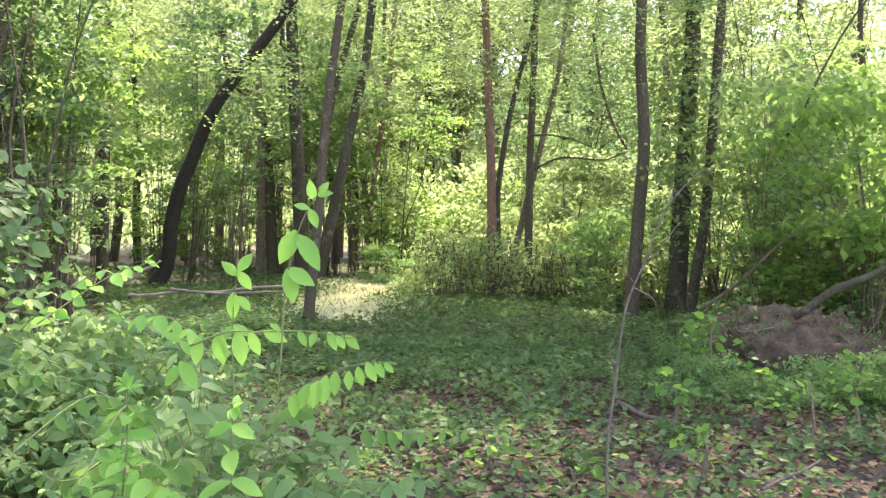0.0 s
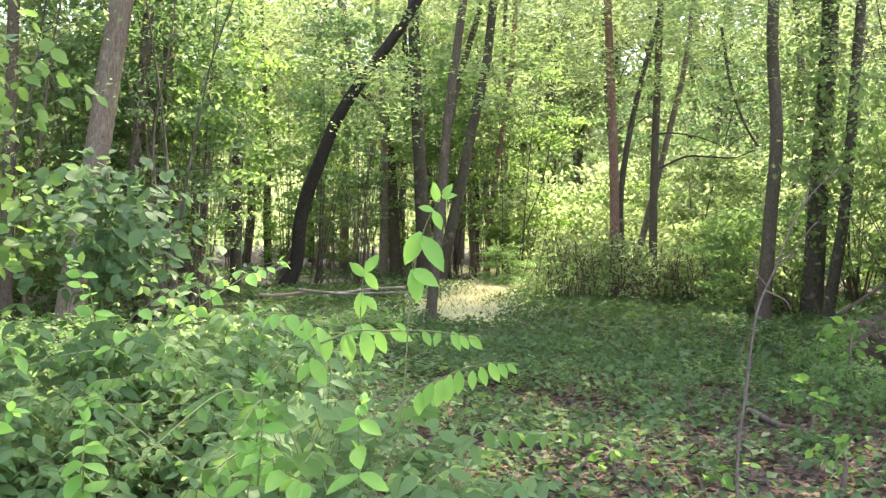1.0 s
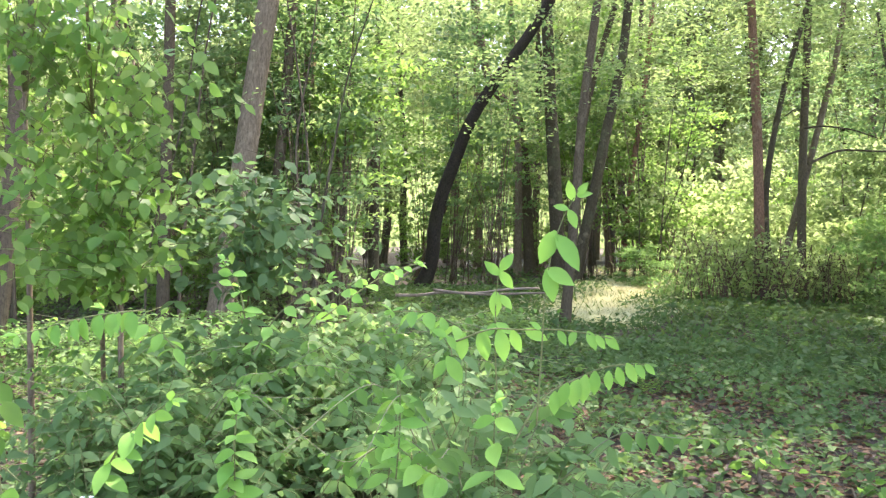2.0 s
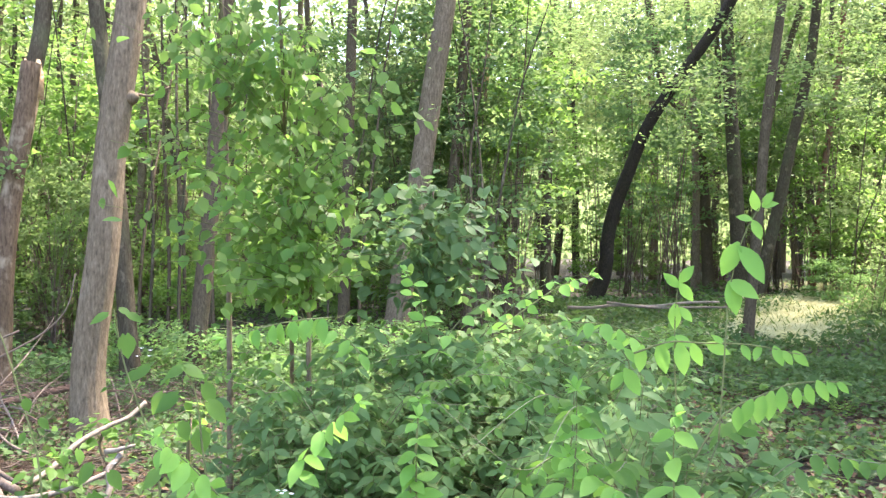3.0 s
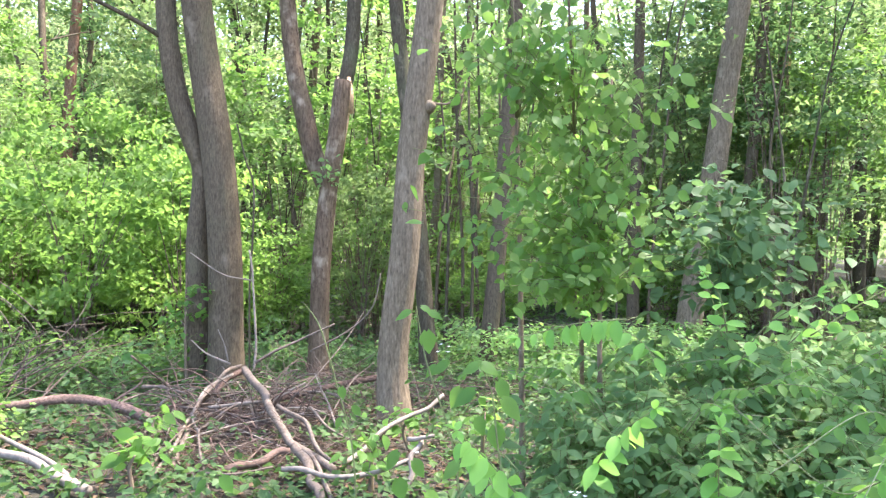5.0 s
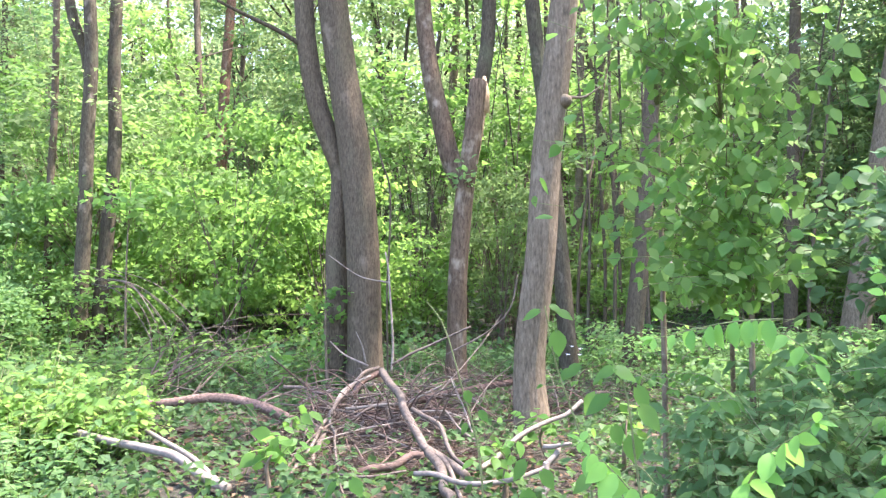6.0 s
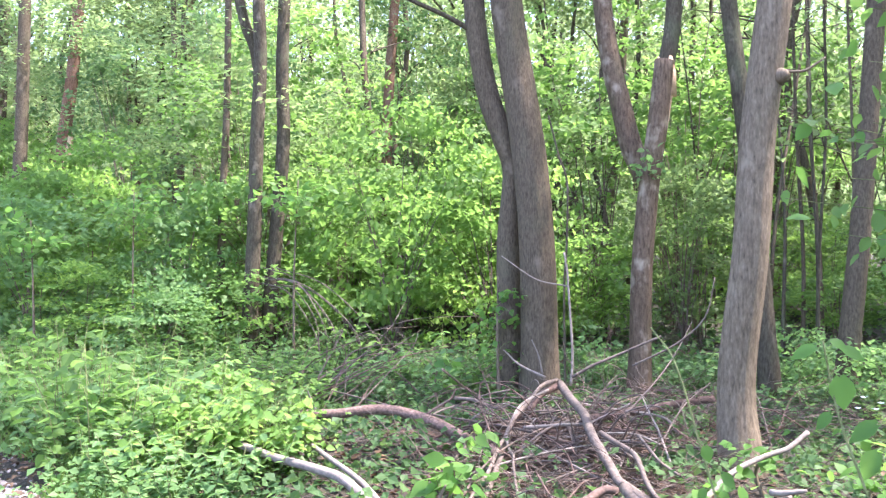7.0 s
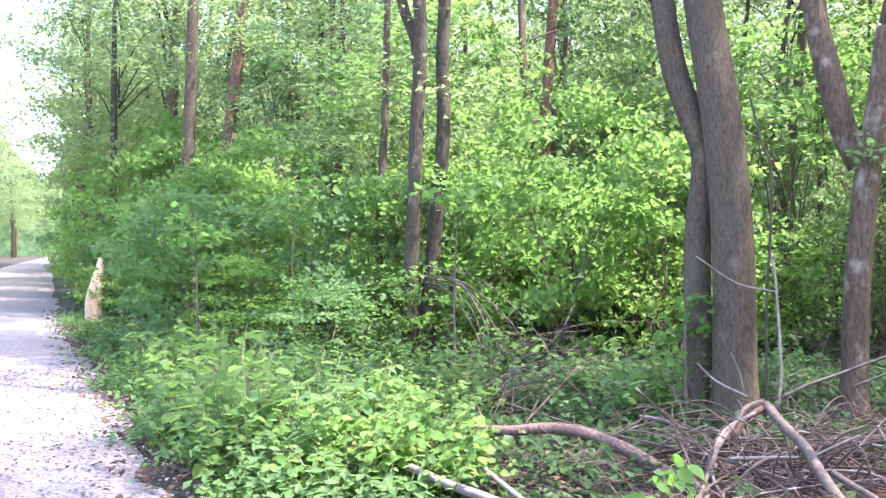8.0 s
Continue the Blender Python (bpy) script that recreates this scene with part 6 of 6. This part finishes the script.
thicket([(-12.4, 6.0), (-14.6, 7.2), (-11.4, 8.0), (-13.4, 9.6), (-16.4, 8.8), (-10.2, 10.4), (-12.2, 12.0), (-9.0, 12.4), (-14.8, 11.8), (-18.0, 7.0)], (bush_f, bush_d, bush_e, bush_f), 0.6, 1.15)
thicket([(-7.0, 13.6), (-10.6, 14.6), (-8.6, 16.0), (-12.5, 15.5)], (bush_d, bush_e), 0.7, 1.1)
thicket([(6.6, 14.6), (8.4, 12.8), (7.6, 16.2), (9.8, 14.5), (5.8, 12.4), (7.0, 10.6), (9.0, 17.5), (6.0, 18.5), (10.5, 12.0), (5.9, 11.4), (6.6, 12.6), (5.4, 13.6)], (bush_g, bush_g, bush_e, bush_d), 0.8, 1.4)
thicket([(-0.6, 20.4), (0.3, 21.2), (2.7, 20.9), (3.7, 17.6), (-1.6, 22.5)], (bush_a, bush_c), 0.6, 0.95)
thicket([(5.2, 9.3), (4.1, 8.2), (6.4, 8.8), (3.2, 9.2), (3.6, 8.4), (4.6, 8.0), (2.8, 10.4), (5.0, 11.0), (3.9, 12.2)], (bush_c,), 0.35, 0.6)
thicket([(-5.6, 7.2), (-7.2, 7.4), (-6.2, 9.8), (-8.0, 9.4), (-7.2, 11.0), (-8.8, 7.6), (-3.6, 7.8), (-5.2, 9.0), (-4.2, 10.6), (-2.9, 12.6), (-6.4, 8.6)], (bush_c,), 0.55, 0.9)
for k in range(245):
    x = R.uniform(-15, -5.5)
    y = road_edge(x) + 0.45 + abs(R.gauss(0, 1.0)) * 1.9
    if math.hypot(x + 6.9, y - 3.6) < 1.5 or math.hypot(x + 5.6, y - 4.5) < 0.6 or y > 6 or (-8.6 < x < -4.5 and 1.1 < y < 4.6):
        continue
    settle(herb_models[k % 4], x, y, R.uniform(0.6, 1.25) * (1.15 if -9.5 < x < -7 and y < 1.8 else 1.0), R.uniform(0.8, 1.2))
for x, y in ((-8.75, 4.09, 0.61)[:2], (-9.03, 4.43, 0.50)[:2], (-9.39, 4.14, 0.61)[:2], (-9.03, 5.27, 0.52)[:2], (-9.03, 5.65, 0.57)[:2], (-8.45, 6.13, 0.53)[:2], (-8.61, 6.58, 0.49)[:2], (-7.04, 6.41, 0.52)[:2], (-9.89, 3.99, 0.51)[:2]):
    settle(R.choice(herb_models), x, y, R.uniform(0.9, 1.3), R.uniform(0.9, 1.5))
for k in range(40):
    yaw, d = R.uniform(-32, 60), R.uniform(6, 14)
    x, y = -math.sin(radians(yaw)) * d, math.cos(radians(yaw)) * d
    if math.hypot(x + 6.9, y - 3.6) < 2.2 or math.hypot(x + 5.6, y - 4.5) < 0.6 or not free(x, y):
        continue
    settle(herb_models[k % 4], x, y, R.uniform(0.35, 0.7), R.uniform(0.6, 1.0))
for k in range(55):
    yaw, d = R.uniform(-24, 20), R.uniform(9, 21)
    x, y = -math.sin(radians(yaw)) * d, math.cos(radians(yaw)) * d
    if abs(x + 1.9) > 1.5 or y < 14:
        settle(herb_models[k % 4], x, y, R.uniform(0.5, 1.1), R.uniform(0.35, 0.8))
for x, y, s in ((*(2.87, 8.84, 0.28)[:2], 0.42), (*(3.66, 8.22, 0.33)[:2], 0.45), (*(3.12, 8.23, 0.21)[:2], 0.26), (*(4.10, 8.23, 0.33)[:2], 0.5)):
    settle(bush_c, x, y, s, 1.1)
for m in (bush_f, bush_g, bush_a, bush_b, bush_c, bush_d, bush_e, *herb_models):
    for o in (*m.children_recursive, m):
        bpy.data.objects.remove(o)

# invented trees out of view, leaning so their crowns shade shrubs and clearing
for x, y, lean, up, wide, sway in ((7.6, 9.2, 170, 13.0, 1.2, 0.42), (9.5, 6.0, 20, 13.0, 1.2, 0.3), (11.0, 11.5, 20, 13.0, 1.2, 0.3), (6.8, 5.3, 160, 13.5, 1.2, 0.95), (7.4, 7.6, 165, 15.0, 1.15, 0.5)):
    tree("unseen grey-barked tree added to shade the edge of the clearing", x, y, 0.32, lean, [(0.0, 0.0), (0.6 * sway, 3.0), (2.2 * sway, 6.0)], "bark_grey", up, wide)

# ---- ground cover ----
GR = np.random.default_rng(123)


def floor_points(n, d0, d1, yaw0=-36, yaw1=112, power=0.5):
    yaw = np.radians(GR.uniform(yaw0, yaw1, n))
    d = d0 + (d1 - d0) * GR.uniform(0, 1, n) ** power
    x, y = -np.sin(yaw) * d, np.cos(yaw) * d
    keep = y > road_edge(x) + 0.25
    return x[keep], y[keep]


def patchy(x, y, scale, cut):
    v = np.sin(x * scale + 2 * np.sin(y * scale * 0.7)) * np.sin(y * scale * 1.1 + 1.7 * np.sin(x * scale * 0.6 + 1))
    return v > cut


x, y = floor_points(105000, 3.6, 13)
k = (GR.uniform(size=len(x)) < np.clip(1.25 - 0.2 * np.clip(x + 0.5, 0, 4) * (y < 9), 0.5, 1)) & (patchy(x, y, 2.1, -0.4) | (GR.uniform(size=len(x)) < 0.3)) & (np.hypot(x - pc[0], y - pc[1]) > 0.75) & ((np.hypot(x - pc[0] + 1.0, y - pc[1] - 1.0) > 1.6) | (GR.uniform(size=len(x)) < 0.85))
x, y = x[k], y[k]
h = GR.uniform(0.02, 0.13, len(x)) * (1 + 0.9 * patchy(x, y, 1.3, 0.3))
xn, yn = floor_points(9000, 1.9, 3.7)
x, y, h = np.r_[x, xn], np.r_[y, yn], np.r_[h, GR.uniform(0.02, 0.12, len(xn))]
low = part("ground_cover", leaf_cloud("ground_cover", np.stack([x, y, gz(x, y) + h], -1), 0.06, LEAF_FAR_SHAPE, 1.1, GR, 0.55), LEAF_LOW)
tagged(low, "low green leafy plants covering the woodland floor", "ground cover", kind="stuff")
x, y = np.concatenate([np.stack(floor_points(58000, 12, 30, power=0.8)), np.stack(floor_points(22000, 9, 22, -26, 22))], 1)
# thin the green cover where the painted sun patch of grass lies
k = (np.abs(x - np.interp(y, [14.5, 18.7, 21.0, 30.0], [-2.0, -2.15, -1.8, -1.35])) > 1.0 * GR.uniform(0.4, 1.2, len(x))) | (y < 15) | (y > 30)
x, y = x[k], y[k]
h = GR.uniform(0.02, 0.2, len(x))
low2 = part("ground_cover", leaf_cloud("ground_cover", np.stack([x, y, gz(x, y) + h], -1), 0.1, LEAF_TINY_SHAPE, 1.1, GR, 0.5), LEAF_LOW)
tagged(low2, "low green plants spread over the floor among the trees", "ground cover", kind="stuff")
near_pile = np.stack([pc[0] + 0.3 + GR.normal(size=2600) * 1.3, pc[1] - 0.2 + GR.normal(size=2600) * 1.1])
near_pile = near_pile[:, near_pile[1] > road_edge(near_pile[0]) + 0.3]
x, y = np.concatenate([np.stack(floor_points(16000, 3.6, 15)), np.stack(floor_points(14000, 2.0, 11, -36, 14)), near_pile], 1)
dry = part("leaf_litter", leaf_cloud("leaf_litter", np.stack([x, y, gz(x, y) + GR.uniform(0.005, 0.03, len(x))], -1), 0.062, LEAF_FAR_SHAPE, 2.2, GR, 0.4), LEAF_DRY)
tagged(dry, "dry brown fallen leaves scattered on the ground", "leaf litter", kind="stuff")
x = GR.uniform(-24, -3, 2600)
y = road_edge(x) + GR.normal(size=len(x)) * 0.28 + 0.02
verge = part("leaf_litter", leaf_cloud("leaf_litter", np.stack([x, y, 0.035 + GR.uniform(0, 0.02, len(x))], -1), 0.06, LEAF_MID_SHAPE, 2.0, GR, 0.4), LEAF_DRY)
tagged(verge, "dry brown leaves drifted along the edge of the lane", "leaf litter", kind="stuff")
x = GR.uniform(-22, -3.5, 5200)
y = road_edge(x) + 0.12 + 0.14 * np.sin(x * 2.3) + GR.normal(size=len(x)) * 0.2
k = patchy(x, y, 2.7, -0.35)
x, y = x[k], y[k]
verge2 = part("ground_cover", leaf_cloud("ground_cover", np.stack([x, y, 0.03 + GR.uniform(0, 0.12, len(x))], -1), 0.055, LEAF_FAR_SHAPE, 1.1, GR, 0.5), LEAF_HERB)
tagged(verge2, "low green weeds creeping over the edge of the lane", "ground cover", kind="stuff")
# grass blades along the lane and in the clearing
xa = GR.uniform(-22, -4, 9000)
xa = xa[patchy(xa, xa * 0 + 3, 3.0, -0.2) | (GR.uniform(size=len(xa)) < 0.4)]
ya = road_edge(xa) + 0.02 + 0.14 * np.sin(xa * 2.3) + np.abs(GR.normal(size=len(xa))) * 0.5
xb, yb = floor_points(3500, 11, 21, -16, 16)
x, y = np.r_[xa, xb], np.r_[ya, yb]
n_ = len(x)
hgt = GR.uniform(0.08, 0.26, n_)
base = np.stack([x, y, gz(x, y)], -1)
hgt[:len(xa)] *= 0.7
ang = GR.uniform(0, 6.28, n_)
wv = np.stack([np.cos(ang), np.sin(ang), 0 * ang], -1) * 0.003
bend = np.stack([-np.sin(ang), np.cos(ang), 0 * ang], -1) * (hgt * GR.uniform(0.1, 0.7, n_))[:, None]
v = np.stack([base - wv, base + wv, base + bend * 0.35 + np.stack([0 * x, 0 * x, hgt * 0.6], -1), base + bend + np.stack([0 * x, 0 * x, hgt], -1)], 1)
grass = part("grass", fast_mesh("grass", v, np.array([(0, 1, 2, 3)])[None].repeat(n_, 0).reshape(-1, 4) + (np.arange(n_) * 4)[:, None]), GRASS)
tagged(grass, "thin green grass blades on the verge and in the clearing", "grass", kind="stuff")
# dry grass in the middle of the clearing, its sunlight painted in as pale colour
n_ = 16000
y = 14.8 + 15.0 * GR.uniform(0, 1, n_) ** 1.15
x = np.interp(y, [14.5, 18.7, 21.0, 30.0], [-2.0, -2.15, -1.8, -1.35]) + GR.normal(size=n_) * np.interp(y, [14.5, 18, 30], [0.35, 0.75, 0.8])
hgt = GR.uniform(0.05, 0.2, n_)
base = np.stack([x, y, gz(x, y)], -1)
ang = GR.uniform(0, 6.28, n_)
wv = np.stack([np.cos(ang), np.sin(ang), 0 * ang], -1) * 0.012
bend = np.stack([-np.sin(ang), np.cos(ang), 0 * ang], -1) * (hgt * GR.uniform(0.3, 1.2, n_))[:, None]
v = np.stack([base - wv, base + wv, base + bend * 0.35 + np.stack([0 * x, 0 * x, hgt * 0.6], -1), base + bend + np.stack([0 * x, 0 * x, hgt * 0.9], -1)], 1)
straw = part("dry_grass", fast_mesh("dry_grass", v, np.array([(0, 1, 2, 3)])[None].repeat(n_, 0).reshape(-1, 4) + (np.arange(n_) * 4)[:, None]), DRY_GRASS_SUN)
tagged(straw, "dry grass coloured extra pale as a sun patch in the clearing", "grass", kind="stuff")
# loose stones on the lane
bm = bmesh.new()
bmesh.ops.create_icosphere(bm, subdivisions=1, radius=1.0)
pv = np.array([v.co for v in bm.verts])
pf = np.array([[v.index for v in f.verts] for f in bm.faces])
bm.free()
x = GR.uniform(-13, -4, 3200)
y = road_edge(x) - GR.uniform(-0.05, 2.6, len(x))
s = GR.uniform(0.006, 0.017, len(x))
v = np.stack([x, y, 0.03 + 0.045 * (1 - (2 * np.clip((road_edge(x) - y) / 3.55, 0, 1) - 1) ** 2)], -1)[:, None] + pv[None] * GR.uniform(0.7, 1.3, (len(x), 12, 3)) * s[:, None, None] * (1, 1, 0.7)
stones = part("gravel_stones", fast_mesh("gravel_stones", v, (pf[None] + (np.arange(len(x)) * 12)[:, None, None]).reshape(-1, 3), True), GRAVEL)
tagged(stones, "loose pale stones scattered on the gravel lane", "gravel", kind="stuff")

# ---- the far wood ----
FR = np.random.default_rng(77)
n_ = 230000
yaw = FR.uniform(-60, 150, n_)
yaw = np.radians(yaw[(yaw < 101.6) | (yaw > 105.6)])
n_ = len(yaw)
d = FR.uniform(60, 80, n_)
x, y = -np.sin(yaw) * d, np.cos(yaw) * d
hmax = 30 + 4.0 * np.sin(yaw * 23) + 3.0 * np.sin(yaw * 57 + 1)
z = FR.uniform(0, 1, n_) ** 0.8 * hmax
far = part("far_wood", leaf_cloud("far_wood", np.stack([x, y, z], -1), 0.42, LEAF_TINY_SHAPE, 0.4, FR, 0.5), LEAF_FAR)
tagged(far, "distant green wood closing the view between the trees", "trees", kind="stuff")

ring = np.radians(np.linspace(-75, 165, 241))
rows_ = np.linspace(-1, 1, 9)
bv = np.stack([np.stack([-np.sin(ring) * (150 + 2 * np.sin(ring * 31 + 3 * h)), np.cos(ring) * (150 + 2 * np.sin(ring * 31 + 3 * h)), (h + 1) / 2 * np.where(ring > 1.7, 17, 34) * (1 + 0.15 * np.sin(ring * 41) + 0.12 * np.sin(ring * 97)) - 0.5], -1) for h in rows_], 1)
i, j = np.meshgrid(np.arange(240), np.arange(8), indexing="ij")
m_, nt_, p_ = material("far_foliage")
f_ = noisy(nt_, (1, 1, 1), 0.7, 8.0, 0.7)
nt_.links.new(ramp(nt_, f_, [(0.35, (0.06, 0.1, 0.03)), (0.5, (0.13, 0.2, 0.06)), (0.65, (0.24, 0.33, 0.1))]), p_.inputs["Base Color"])
p_.inputs["Roughness"].default_value = 1.0
far_light = nt_.nodes.new("ShaderNodeBsdfTranslucent")
nt_.links.new(ramp(nt_, f_, [(0.38, (0.12, 0.2, 0.06)), (0.62, (0.5, 0.64, 0.22))]), far_light.inputs[0])
far_mix = nt_.nodes.new("ShaderNodeMixShader")
nt_.links.new(p_.outputs[0], far_mix.inputs[1])
nt_.links.new(far_light.outputs[0], far_mix.inputs[2])
nt_.links.new(far_mix.outputs[0], nt_.nodes["Material Output"].inputs[0])
bumped(nt_, p_, f_, 1.0, 1.0)
back = part("backdrop", fast_mesh("backdrop", bv, np.stack([i * 9 + j, (i + 1) * 9 + j, (i + 1) * 9 + j + 1, i * 9 + j + 1], -1).reshape(-1, 4), True), m_)
tagged(back, "hazy green edge of the far woodland", "backdrop", kind="structure")
